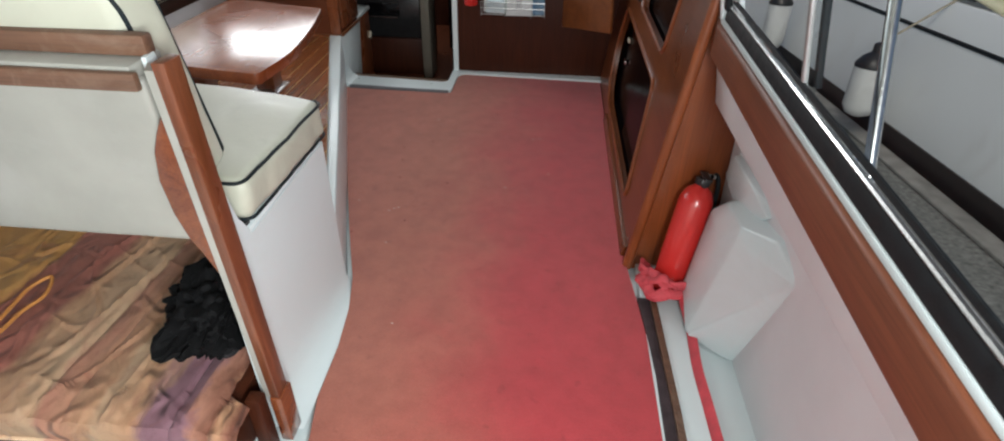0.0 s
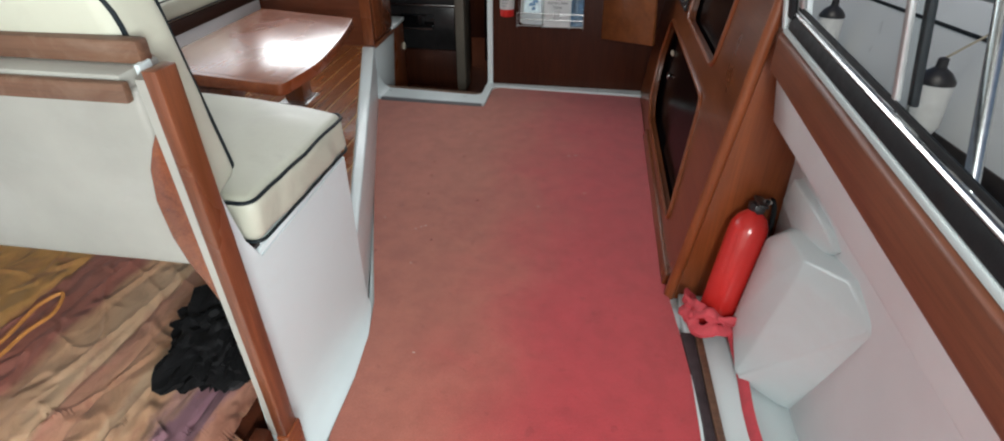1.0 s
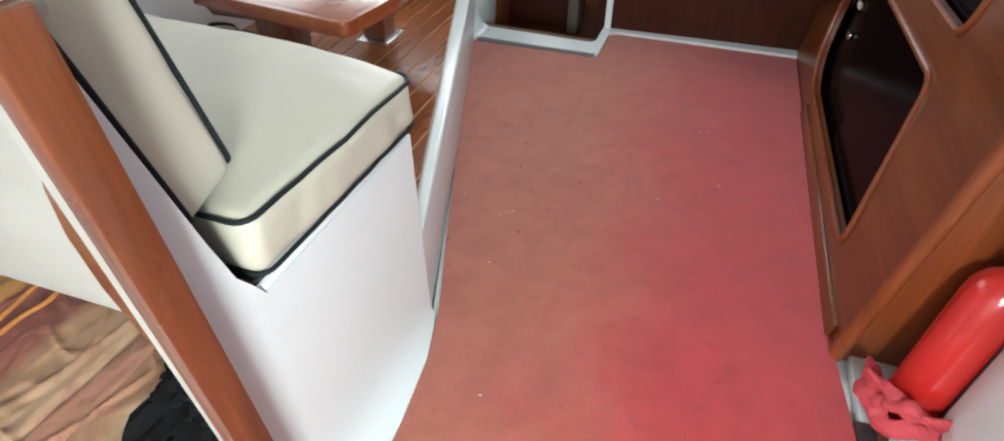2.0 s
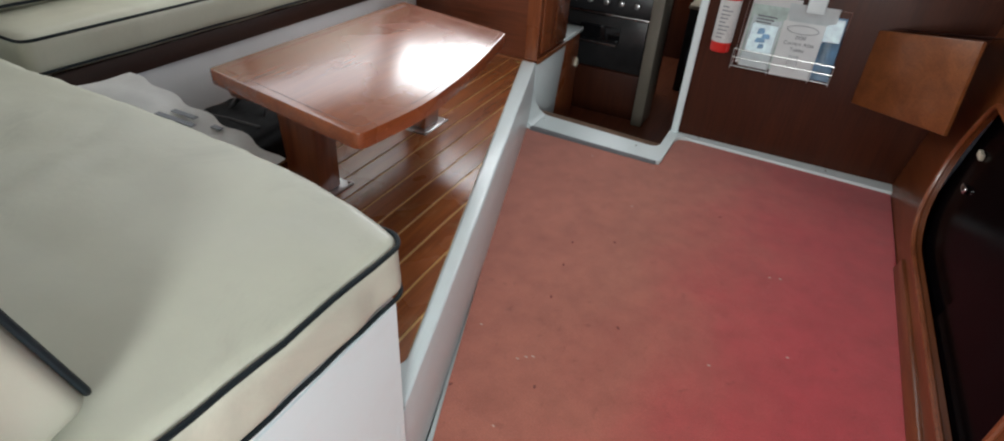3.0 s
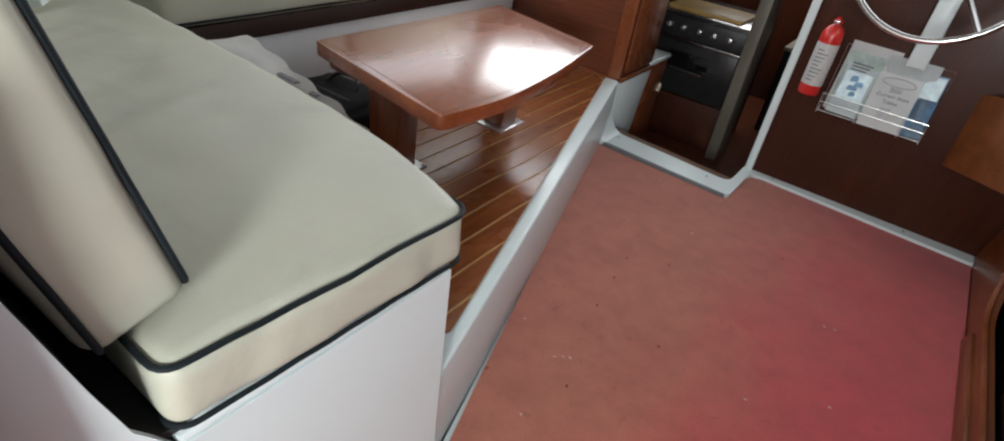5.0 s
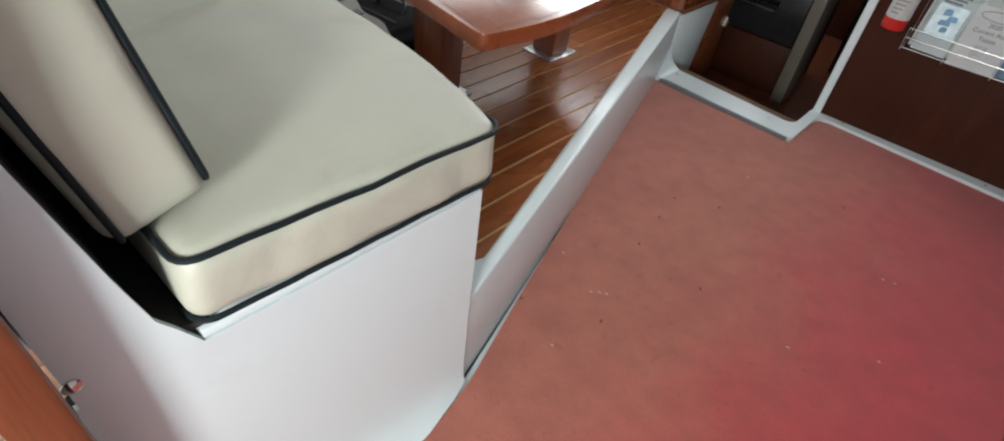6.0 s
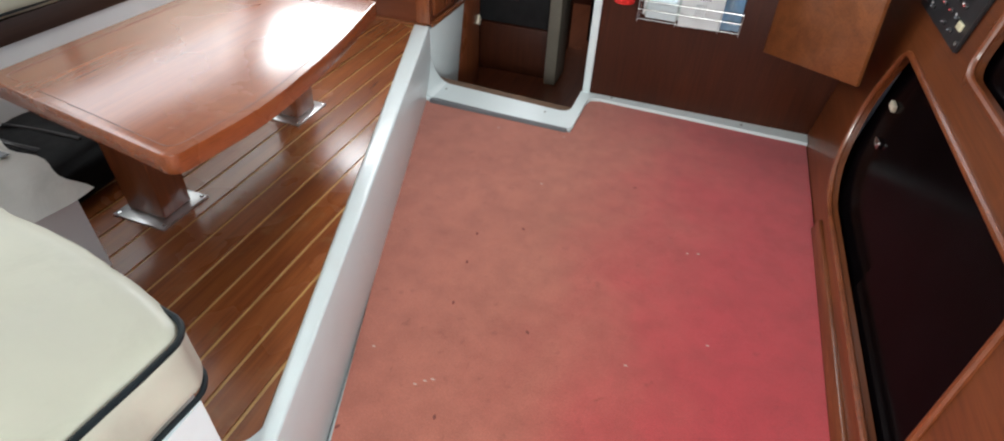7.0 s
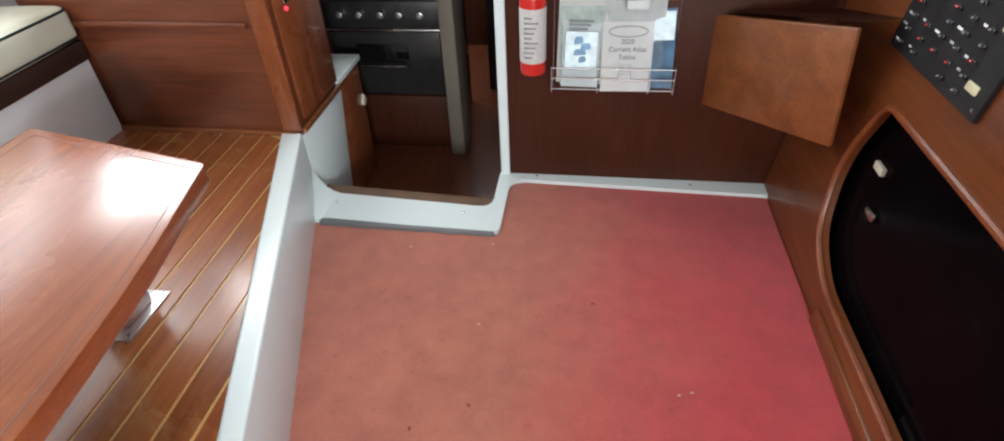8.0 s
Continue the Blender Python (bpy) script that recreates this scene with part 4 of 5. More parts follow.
# ---- galley ----
cab = thing("galley_cabinet", (-0.8, 3.5, -0.25), "brown galley cabinet with a white worktop corner", "cabinet")
part("body", box((-1.29, 3.41, -0.25), (-0.668, 3.63, 0.243), 0.003), BULK, cab)
part("door", prism([(3.42, 0.236), (3.615, 0.236), (3.615, -0.235), (3.31, -0.235)], "x", -0.667, -0.652, 0.003), MAHOG_Z, cab)
part("worktop", box((-1.29, 3.387, 0.2435), (-0.645, 3.64, 0.268), 0.008), GEL, cab, "white worktop")
part("catch", prism([(3.570, 0.078), (3.592, 0.118), (3.614, 0.088), (3.594, 0.064)], "x", -0.654, -0.640, 0.004), BRASS, cab, "ivory plastic catch")

stove = thing("stove", (-0.58, 4.0, -0.25), "black enamel gas stove with an oven and a row of knobs", "stove")
part("base_panel", box((-0.835, 3.80, -0.25), (-0.34, 4.30, 0.008), 0.003), BULK, stove, "dark brown panel under the oven")
part("body", box((-0.835, 3.81, 0.010), (-0.34, 4.30, 0.435), 0.006), ENAMEL, stove)
door = part("door", box((-0.825, 3.790, 0.022), (-0.35, 3.809, 0.300), 0.006), ENAMEL, stove)
part("window", box((-0.715, 3.7865, 0.165), (-0.49, 3.7895, 0.25), 0.001), OVENGLASS, door, "dark oven window")
part("handle", tube([(-0.70, 3.789, 0.160), (-0.70, 3.765, 0.160), (-0.50, 3.765, 0.160), (-0.50, 3.789, 0.160)], 0.006, 8), STEEL, door, "steel bar handle")
part("trim_bar", box((-0.83, 3.786, 0.303), (-0.345, 3.809, 0.313), 0.003), STEEL, stove, "steel trim")
part("control_panel", box((-0.832, 3.788, 0.316), (-0.343, 3.809, 0.425), 0.004), BLACK, stove)
for kx in (-0.755, -0.675, -0.585, -0.505, -0.42):
    part("knob", lathe([(0.017, 0), (0.017, 0.010), (0.014, 0.022), (0.008, 0.024)], pose(kx, 3.788, 0.375, 90), 14), ALU, stove, "silver knob")
part("hob", box((-0.835, 3.80, 0.436), (-0.34, 4.30, 0.447), 0.003), STEEL, stove)
solo("chopping_board", box((-0.81, 3.83, 0.4475), (-0.40, 4.10, 0.466), 0.006), GOLD, "golden wooden chopping board on the stove", "chopping board")
fwd = thing("forward_locker", (-0.12, 4.5, -0.25), "dark locker with a beige top at the end of the passage", "locker")
part("body", box((-0.262, 4.42, -0.25), (0.012, 4.9, 0.26), 0.004), BLACK, fwd)
part("top", box((-0.268, 4.40, 0.261), (0.014, 4.9, 0.285), 0.006), plain("beige_top", (0.42, 0.36, 0.26), 0.5), fwd, "beige top")
coat = pad((0.09, 0.07, 0.26), 0.05, pose(-0.10, 4.33, 0.03), (0.01, 0.02, 0), 0.04, 0.02, 9, 5)
solo("oilskin_bag", coat, plain("navy_cloth", (0.012, 0.016, 0.032), 0.7, 0, 0.3, 12, 0.3), "dark navy bag standing in the passage", "bag")

# ---- forward bulkhead ----
def extinguisher(name, m, r, h, label, band):
    ob = thing(name, m.translation, label, "extinguisher")
    part("cylinder", lathe([(r * 0.80, 0), (r * 0.95, 0.004), (r, 0.012), (r, h * 0.74), (r * 0.93, h * 0.80), (r * 0.70, h * 0.86), (r * 0.40, h * 0.89), (r * 0.36, h * 0.90)], m, 28), RED, ob)
    if band:
        part("label", lathe([(r * 1.006, h * 0.14), (r * 1.010, h * 0.15), (r * 1.010, h * 0.66), (r * 1.006, h * 0.67)], m, 28), plain("printed_label", (0.50, 0.50, 0.49), 0.5, 0, 0.1, 60), ob, "pale grey printed label")
        for k in range(9):
            part("print_bar", box((-r * 0.55, -r * 1.016, h * (0.20 + 0.048 * k)), (r * (0.05 + 0.14 * (k % 4)), -r * 0.86, h * (0.213 + 0.048 * k)), 0, m=m), INK, ob)
    neck = part("valve", lathe([(r * 0.38, h * 0.90), (r * 0.42, h * 0.91), (r * 0.42, h * 0.95), (r * 0.25, h * 0.96)], m, 16), RED if band else BLACK, ob)
    part("lever", box((-r * 0.22, -r * 0.2, h * 0.962), (r * 0.22, r * 1.1, h * 0.985), 0.003, m=m @ pose(0, 0, 0, 6)), RED if band else BLACK, neck)
    part("gauge", lathe([(r * 0.28, 0), (r * 0.28, 0.008), (r * 0.2, 0.010)], m @ pose(0, -r * 0.40, h * 0.93, 90), 14), STEEL if band else BLACK, neck)
    if not band:
        part("pin", tube(smooth_path([m @ Vector((r * a, -r * b, h * c)) for a, b, c in ((0.2, 0.3, 0.95), (0.45, 0.45, 0.985), (0.3, 0.2, 1.0), (0.1, 0.1, 0.97))], 5), 0.0022, 6), STEEL, neck)
        part("hose", tube(smooth_path([m @ Vector((r * a, r * b, h * c)) for a, b, c in ((0.3, 0.2, 0.93), (0.9, 0.6, 0.97), (1.15, 0.4, 0.85), (1.12, 0.1, 0.6))], 6), 0.007, 8), RUBBER, neck)
    return ob


extinguisher("small_extinguisher", pose(0.090, 3.175, 0.412), 0.039, 0.300, "small red fire extinguisher with a white label, clipped to the bulkhead", True)

rack = thing("leaflet_rack", (0.33, 3.2, 0.35), "wire rack full of leaflets fixed on the brown bulkhead", "leaflet rack")
for z in (0.408, 0.440):
    part("wire", tube([(0.148, 3.217, z), (0.148, 3.146, z), (0.508, 3.146, z), (0.508, 3.217, z)], 0.0021, 6), STEEL, rack)
part("wire", tube([(0.148, 3.217, 0.372), (0.148, 3.150, 0.372), (0.508, 3.150, 0.372), (0.508, 3.217, 0.372)], 0.0018, 6), DULL, rack)
for x in (0.148, 0.286, 0.435, 0.508):
    part("wire", tube([(x, 3.217, 0.362), (x, 3.150, 0.362), (x, 3.1455, 0.442)], 0.0014, 6), DULL, rack)
part("back_wire", tube([(0.150, 3.216, 0.356), (0.150, 3.216, 0.62), (0.506, 3.216, 0.62), (0.506, 3.216, 0.356)], 0.0025, 6), STEEL, rack)


def leaflet(x0, x1, z0, z1, y, lean, material, label, tilt=11):
    ob = thing("leaflet", ((x0 + x1) / 2, y, z0), label, "leaflet", "leaflets in the rack")
    w, h = (x1 - x0) / 2, z1 - z0
    m = pose((x0 + x1) / 2, y - 0.018 - (3.206 - y) * 0.1, z0, -tilt - abs(lean), lean)
    bm = bmesh.new()
    n = 8
    front = [[bm.verts.new(m @ Vector((-w + 2 * w * i / n, 0.006 * math.sin(3.1 * j / 6) * (0.4 + 0.6 * math.cos(i * 0.7)), h * j / 6))) for j in range(7)] for i in range(n + 1)]
    for i in range(n):
        for j in range(6):
            bm.faces.new((front[i][j], front[i + 1][j], front[i + 1][j + 1], front[i][j + 1]))
    bmesh.ops.solidify(bm, geom=list(bm.faces), thickness=0.003)
    part("cover", bm, material, ob)
    return ob, m, w, h


leaflet(0.160, 0.330, 0.376, 0.640, 3.206, 1, PAPER, "pale leaflet at the back of the rack", 3)
leaflet(0.172, 0.300, 0.376, 0.606, 3.196, -1, plain("green_tinted_paper", (0.66, 0.78, 0.74), 0.5, 0, 0.2, 30), "pale green leaflet behind the others", 4)
leaflet(0.300, 0.470, 0.376, 0.626, 3.204, -1, plain("grey_paper", (0.78, 0.83, 0.84), 0.5), "grey leaflet at the back of the rack", 3)
l3, m3, w3, h3 = leaflet(0.408, 0.506, 0.372, 0.600, 3.186, -2, DEEPBLUE, "blue leaflet with a picture of the sea")
part("picture", box((-w3 * 0.9, -0.010, h3 * 0.62), (w3 * 0.9, -0.008, h3 * 0.97), 0.0, m=m3), SKYBLUE, l3, "pale sky band")
l1, m1, w1, h1 = leaflet(0.176, 0.284, 0.378, 0.585, 3.176, 1, plain("ice_blue_paper", (0.80, 0.88, 0.91), 0.45), "pale blue leaflet with a blue picture")
part("picture", box((-w1 * 0.85, -0.0095, h1 * 0.28), (w1 * 0.85, -0.008, h1 * 0.78), 0.0, m=m1), SKYBLUE, l1, "pale blue picture")
for k, (u, v, a, c) in enumerate(((-0.15, 0.66, 0.26, 0.06), (0.25, 0.58, 0.30, 0.05), (-0.05, 0.50, 0.36, 0.05), (0.1, 0.40, 0.22, 0.05))):
    part("figure", prism([tuple(p) for p in rounded_loop([(w1 * (u - a), h1 * (v - c)), (w1 * (u + a), h1 * (v - c * 0.6)), (w1 * (u + a * 0.7), h1 * (v + c)), (w1 * (u - a * 0.8), h1 * (v + c * 0.8))], 0.006, 3)], "y", -0.0115, -0.0096, 0), DEEPBLUE, l1, "blue patch in the picture").data.transform(Matrix.Translation(-ORIGIN[l1.name]) @ m1 @ Matrix.Translation(ORIGIN[l1.name]))
for k in range(3):
    part("print_bar", box((-w1 * 0.7, -0.009, h1 * (0.80 + 0.055 * k)), (w1 * (0.3 + 0.15 * k), -0.0075, h1 * (0.825 + 0.055 * k)), 0, m=m1), INK, l1)
l2, m2, w2, h2 = leaflet(0.294, 0.440, 0.370, 0.570, 3.168, -1, PAPER, "white booklet of current tables standing in the wire rack")
for k, txt in enumerate(("2020", "Current Atlas", "Tables")):
    letters(txt, 0.019, m2 @ pose(0, -0.0085, h2 * (0.70 - 0.11 * k), 90), INK, l2)
part("emblem", tube([m2 @ Vector((w2 * 0.75 * math.cos(a), -0.008, h2 * 0.87 + h2 * 0.075 * math.sin(a))) for a in [i * math.pi / 12 for i in range(24)]], 0.0010, 5, True), INK, l2, "grey oval outline")
part("picture", box((-w2 * 0.28, -0.0088, h2 * 0.20), (w2 * 0.18, -0.0076, h2 * 0.40), 0, m=m2), plain("grey_print", (0.40, 0.41, 0.42), 0.5, 0, 0.3, 60), l2, "small grey picture")

# steering wheel and its white pillar
pillar = solo("helm_pillar", box((0.352, 3.165, 0.605), (0.415, 3.219, 0.93), 0.008), GEL, "white helm pillar on the bulkhead", "pillar")
wheel = thing("steering_wheel", (0.37, 2.85, 1.0), "bare stainless steel steering wheel", "steering wheel")
WMX = pose(0.335, 2.85, 1.000, 78)
part("rim", tube([WMX @ Vector((0.247 * math.cos(a), 0.247 * math.sin(a), 0)) for a in [i * math.pi / 28 for i in range(56)]], 0.0098, 10, True), STEEL, wheel)
part("hub", lathe([(0.05, -0.03), (0.055, 0.0), (0.045, 0.02), (0.02, 0.026)], WMX, 20), STEEL, wheel)
for k in range(3):
    a = radians(270 + 38 + 120 * k)
    part("spoke", tube([WMX @ Vector((0.045 * math.cos(a), 0.045 * math.sin(a), 0)), WMX @ Vector((0.243 * math.cos(a), 0.243 * math.sin(a), 0))], 0.007, 8), STEEL, wheel)
part("shaft", tube([WMX @ Vector((0, 0, -0.03)), (0.366, 3.219, 0.95)], 0.018, 12), STEEL, wheel)

# corner flap cabinet
flap = thing("corner_cabinet", (0.75, 3.05, 0.31), "golden brown corner cabinet hung on the bulkhead", "cabinet")
FA, FB = Vector((0.610, 3.216)), Vector((0.853, 2.842))
bm = bmesh.new()
n2 = Vector((FB - FA)).normalized()
out = Vector((n2.y, -n2.x)) * -0.016
vs = []
for off in (Vector((0, 0)), out):
    for p, z in ((FA, 0.300), (FB, 0.380), (FB - 0.03 * n2, 0.668), (FA - 0.01 * n2, 0.575)):
        vs.append(bm.verts.new((p.x - off.x * 0, p.y, z)) if off.length == 0 else bm.verts.new((p.x + abs(off.x), p.y + abs(off.y), z)))
for q in ((0, 1, 2, 3), (7, 6, 5, 4), (0, 4, 5, 1), (1, 5, 6, 2), (2, 6, 7, 3), (3, 7, 4, 0)):
    bm.faces.new([vs[i] for i in q])
bmesh.ops.recalc_face_normals(bm, faces=bm.faces)
bmesh.ops.bevel(bm, geom=list(bm.edges), offset=0.004, segments=2, profile=0.5, affect="EDGES")
part("door", bm, FLAP, flap)
bm = bmesh.new()
top = [bm.verts.new(p) for p in ((0.632, 3.214, 0.588), (0.852, 2.872, 0.680), (0.925, 2.872, 0.690), (0.915, 3.214, 0.60))]
bm.faces.new(top)
bmesh.ops.solidify(bm, geom=list(bm.faces), thickness=0.016)
part("top", bm, BULK, flap)

# ---- starboard joinery: doors and switchboard ----
for k, (y0, y1, dx) in enumerate(((1.66, 2.27, 0.030), (2.25, 2.88, 0.042))):
    d = thing("sliding_door", (side_x(0.3) + dx, (y0 + y1) / 2, 0.02), "smoked black acrylic sliding locker door", "locker door", "sliding locker doors")
    bm = sheet_with_holes([(y0, 0.02), (y1, 0.02), (y1, 0.60), (y0, 0.60)], [], lambda p, dx=dx: Vector((side_x(p[1]) + dx + p[2], p[0], p[1])), 0.006)
    part("pane", bm, ACRYL, d)
    if k:
        for ky, kz in ((2.762, 0.375), (2.700, 0.286)):
            cm = pose(side_x(kz) + dx - 0.001, ky, kz, 0, -90)
            part("catch", box((-0.010, -0.022, 0), (0.010, 0.022, 0.012), 0.003, m=cm), BRASS if kz > 0.3 else STEEL, d, "small pale catch")
upd = thing("instrument_window", (1.0, 2.1, 0.6), "black tinted panel in the upper opening", "panel")
part("pane", sheet_with_holes([(1.70, 0.60), (2.50, 0.60), (2.50, 1.0), (1.70, 1.0)], [], lambda p: Vector((side_x(p[1]) + 0.032 + p[2], p[0], p[1])), 0.006), ACRYL, upd)

board = thing("switchboard", (0.93, 2.7, 0.62), "black electrical switchboard with rows of breakers and labels", "switchboard")


def on_board(y, z, out_):
    return Vector((side_x(z) - out_, y, z))


bm = bmesh.new()
vs = [bm.verts.new(on_board(y, z, o)) for o in (0.001, 0.010) for y, z in ((2.530, 0.622), (2.905, 0.622), (2.905, 0.90), (2.530, 0.90))]
for q in ((3, 2, 1, 0), (4, 5, 6, 7), (0, 1, 5, 4), (1, 2, 6, 5), (2, 3, 7, 6), (3, 0, 4, 7)):
    bm.faces.new([vs[i] for i in q])
bmesh.ops.recalc_face_normals(bm, faces=bm.faces)
part("plate", bm, BLACK, board)


def on_plate(y, z, wy, wz, depth, material, name, label=""):
    m = Matrix.Translation(on_board(y, z, 0.0102)) @ pose(0, 0, 0, 0, 5.6)
    part(name, box((-depth, -wy / 2, -wz / 2), (0, wy / 2, wz / 2), min(0.002, depth * 0.4), m=m), material, board, label)


random.seed(5)
for r in range(9):
    z = 0.645 + 0.0285 * r
    for c in range(5):
        y = 2.612 + 0.061 * c
        if random.random() < 0.12:
            continue
        on_plate(y, z, 0.015, 0.009, 0.006, BLACK, "breaker")
        on_plate(y + 0.003, z, 0.005, 0.005, 0.010, RED if random.random() < 0.3 else INK, "toggle")
        if random.random() < 0.75:
            on_plate(y + 0.028, z + random.uniform(-0.003, 0.003), random.uniform(0.010, 0.022), 0.005, 0.001, PAPER if random.random() < 0.3 else FAINT, "print_bar")
for y, z in ((2.575, 0.668), (2.572, 0.775)):
    on_plate(y, z, 0.034, 0.017, 0.006, plain("cream_label", (0.72, 0.68, 0.45), 0.5), "tag", "cream label")
for y, z in ((2.545, 0.637), (2.89, 0.637), (2.545, 0.885), (2.89, 0.885)):
    part("screw", lathe([(0.006, 0), (0.006, 0.002), (0.003, 0.003)], Matrix.Translation(on_board(y, z, 0.0102)) @ pose(0, 0, 0, 0, -84), 10), STEEL, board, "steel screw")
on_plate(2.76, 0.86, 0.06, 0.05, 0.02, STEEL, "switch", "chromed rotary switch")

# ---- starboard corner: extinguisher, strap, moulding ----
EXM = Matrix.Translation((0.985, 1.292, 0.012)) @ pose(0, 0, 0, -12, 9, 0)
extinguisher("fire_extinguisher", EXM, 0.054, 0.41, "red fire extinguisher leaning in the corner by the bulkhead", False)
strap = thing("webbing_strap", (1.0, 1.2, 0.01), "faded red webbing strap knotted round the extinguisher's foot", "strap")
knot = smooth_path([(0.905, 1.33, 0.03), (0.895, 1.28, 0.06), (0.93, 1.22, 0.04), (0.98, 1.215, 0.055), (1.04, 1.225, 0.045), (1.06, 1.24, 0.05), (1.0, 1.215, 0.09), (0.94, 1.24, 0.08), (0.90, 1.31, 0.075), (0.92, 1.35, 0.05), (0.955, 1.235, 0.025)], 6)
bm = tube(knot, 0.017, 10, flat=0.40)
tube(smooth_path([(0.90, 1.30, 0.07), (0.925, 1.25, 0.105), (0.965, 1.225, 0.075), (0.935, 1.235, 0.04), (0.90, 1.27, 0.045), (0.915, 1.24, 0.085), (0.955, 1.22, 0.11), (1.0, 1.222, 0.075)], 7), 0.013, 10, flat=0.45, bm=bm)
for v in bm.verts:
    v.co += 0.011 * Vector((noise.noise(v.co * 38), noise.noise(v.co * 38 + Vector((5, 0, 0))), noise.noise(v.co * 38 + Vector((0, 7, 0)))))
part("knot", bm, STRAP, strap)
part("tail", tube(smooth_path([(1.02, 1.215, 0.05), (1.03, 1.10, 0.022), (1.025, 0.95, 0.014), (1.03, 0.80, 0.014), (1.035, 0.55, 0.014), (1.035, 0.2, 0.014)], 6), 0.016, 8, flat=0.25), STRAP, strap)

bm = bmesh.new()
for p in ((1.070, 1.315, 0.314), (1.018, 1.245, 0.075), (1.012, 1.088, 0.012), (1.111, 1.005, 0.005), (1.050, 1.128, 0.334), (1.060, 1.043, 0.395), (1.070, 1.060, 0.430), (1.108, 0.934, 0.476), (1.122, 0.814, 0.450),
          (1.085, 1.240, 0.388), (1.15, 1.33, 0.36), (1.15, 1.24, 0.005), (1.15, 1.0, 0.0), (1.15, 0.80, 0.45), (1.15, 0.92, 0.50), (1.15, 1.20, 0.44)):
    bm.verts.new(p)
bmesh.ops.convex_hull(bm, input=bm.verts)
bmesh.ops.delete(bm, geom=[v for v in bm.verts if not v.link_faces], context="VERTS")
bmesh.ops.dissolve_limit(bm, angle_limit=radians(6), verts=bm.verts, edges=bm.edges)
bmesh.ops.bevel(bm, geom=list(bm.edges), offset=0.007, segments=3, profile=0.5, affect="EDGES")
solo("side_moulding", bm, GEL, "faceted white plastic moulding on the side lining", "moulding", kind="structure")

bm = bmesh.new()
for p in ((1.105, 1.38, 0.40), (1.105, 1.345, 0.485), (1.100, 1.15, 0.500), (1.112, 1.03, 0.475), (1.115, 1.20, 0.36), (1.15, 1.39, 0.40), (1.15, 1.35, 0.50), (1.15, 1.02, 0.50), (1.15, 1.2, 0.33)):
    bm.verts.new(p)
bmesh.ops.convex_hull(bm, input=bm.verts)
bmesh.ops.delete(bm, geom=[v for v in bm.verts if not v.link_faces], context="VERTS")
bmesh.ops.bevel(bm, geom=list(bm.edges), offset=0.005, segments=2, profile=0.5, affect="EDGES")
solo("side_moulding_rear", bm, GEL, "white moulded swelling behind the faceted moulding", "moulding", kind="structure")

# ---- starboard window ----
win = thing("window_1", (1.0, 0.2, 0.74), "sliding aluminium window in black rubber over a brown wooden rail", "window", kind="structure")


def rising(bm):
    """The window's foot climbs a little towards the bow."""
    for v in bm.verts:
        v.co.z += 0.033 * (v.co.y - 0.63)
    return bm


def leaning(bm):
    """The cabin side leans in as it rises."""
    for v in bm.verts:
        v.co.x -= 0.2 * (v.co.z - 0.91)
    return bm


rail = prism([(0.982, 0.722), (0.988, 0.716), (0.9995, 0.716), (0.9995, 0.825), (0.988, 0.825), (0.982, 0.817)], "y", -1.3, 1.372, 0.004)
for v in rail.verts:
    v.co.z += 0.036 * (v.co.y - 0.2) if v.co.z < 0.78 else 0.033 * (v.co.y - 0.63)
part("rail", rail, RAIL, win, "worn brown wooden rail")
part("white_bead", rising(prism([(0.989, 0.8255), (0.9995, 0.8255), (0.9995, 0.838), (0.992, 0.838)], "y", -1.3, 1.372, 0.003)), GEL, win, "white bead")
part("rubber", rising(prism([(0.993, 0.8385), (0.9995, 0.8385), (0.9995, 0.8715), (0.995, 0.8715)], "y", -0.98, 1.352, 0.003)), RUBBER, win, "black rubber seal")
part("rubber", leaning(box((0.985, 1.336, 0.885), (0.999, 1.366, 1.5), 0.004)), RUBBER, win, "black rubber seal")
part("white_bead", leaning(box((0.980, 1.367, 0.853), (0.999, 1.390, 1.5), 0.004)), GEL, win, "white bead")
part("track", rising(tube([(0.999, -0.95, 0.876), (0.999, 1.335, 0.877)], 0.0052, 8)), STEEL, win, "bright metal track")
part("sash", rising(box((0.9995, -0.95, 0.884), (1.0045, 1.334, 0.896), 0.002)), RUBBER, win)
part("mullion", leaning(box((0.997, 0.812, 0.900), (1.008, 0.826, 1.5), 0.004)), DULL, win)
part("mullion", leaning(box((1.0115, 0.790, 0.900), (1.024, 0.806, 1.5), 0.004)), RUBBER, win)
part("mullion", leaning(box((0.998, 1.306, 0.915), (1.010, 1.326, 1.5), 0.004)), DULL, win)
for y0, y1, x in ((0.815, 1.32, 1.018), (-0.95, 0.815, 1.004)):
    pane = part("pane", leaning(box((x, y0, 0.870), (x + 0.004, y1, 1.5), 0)), GLASS, win, "clear pane", False)
    pane.visible_shadow = False

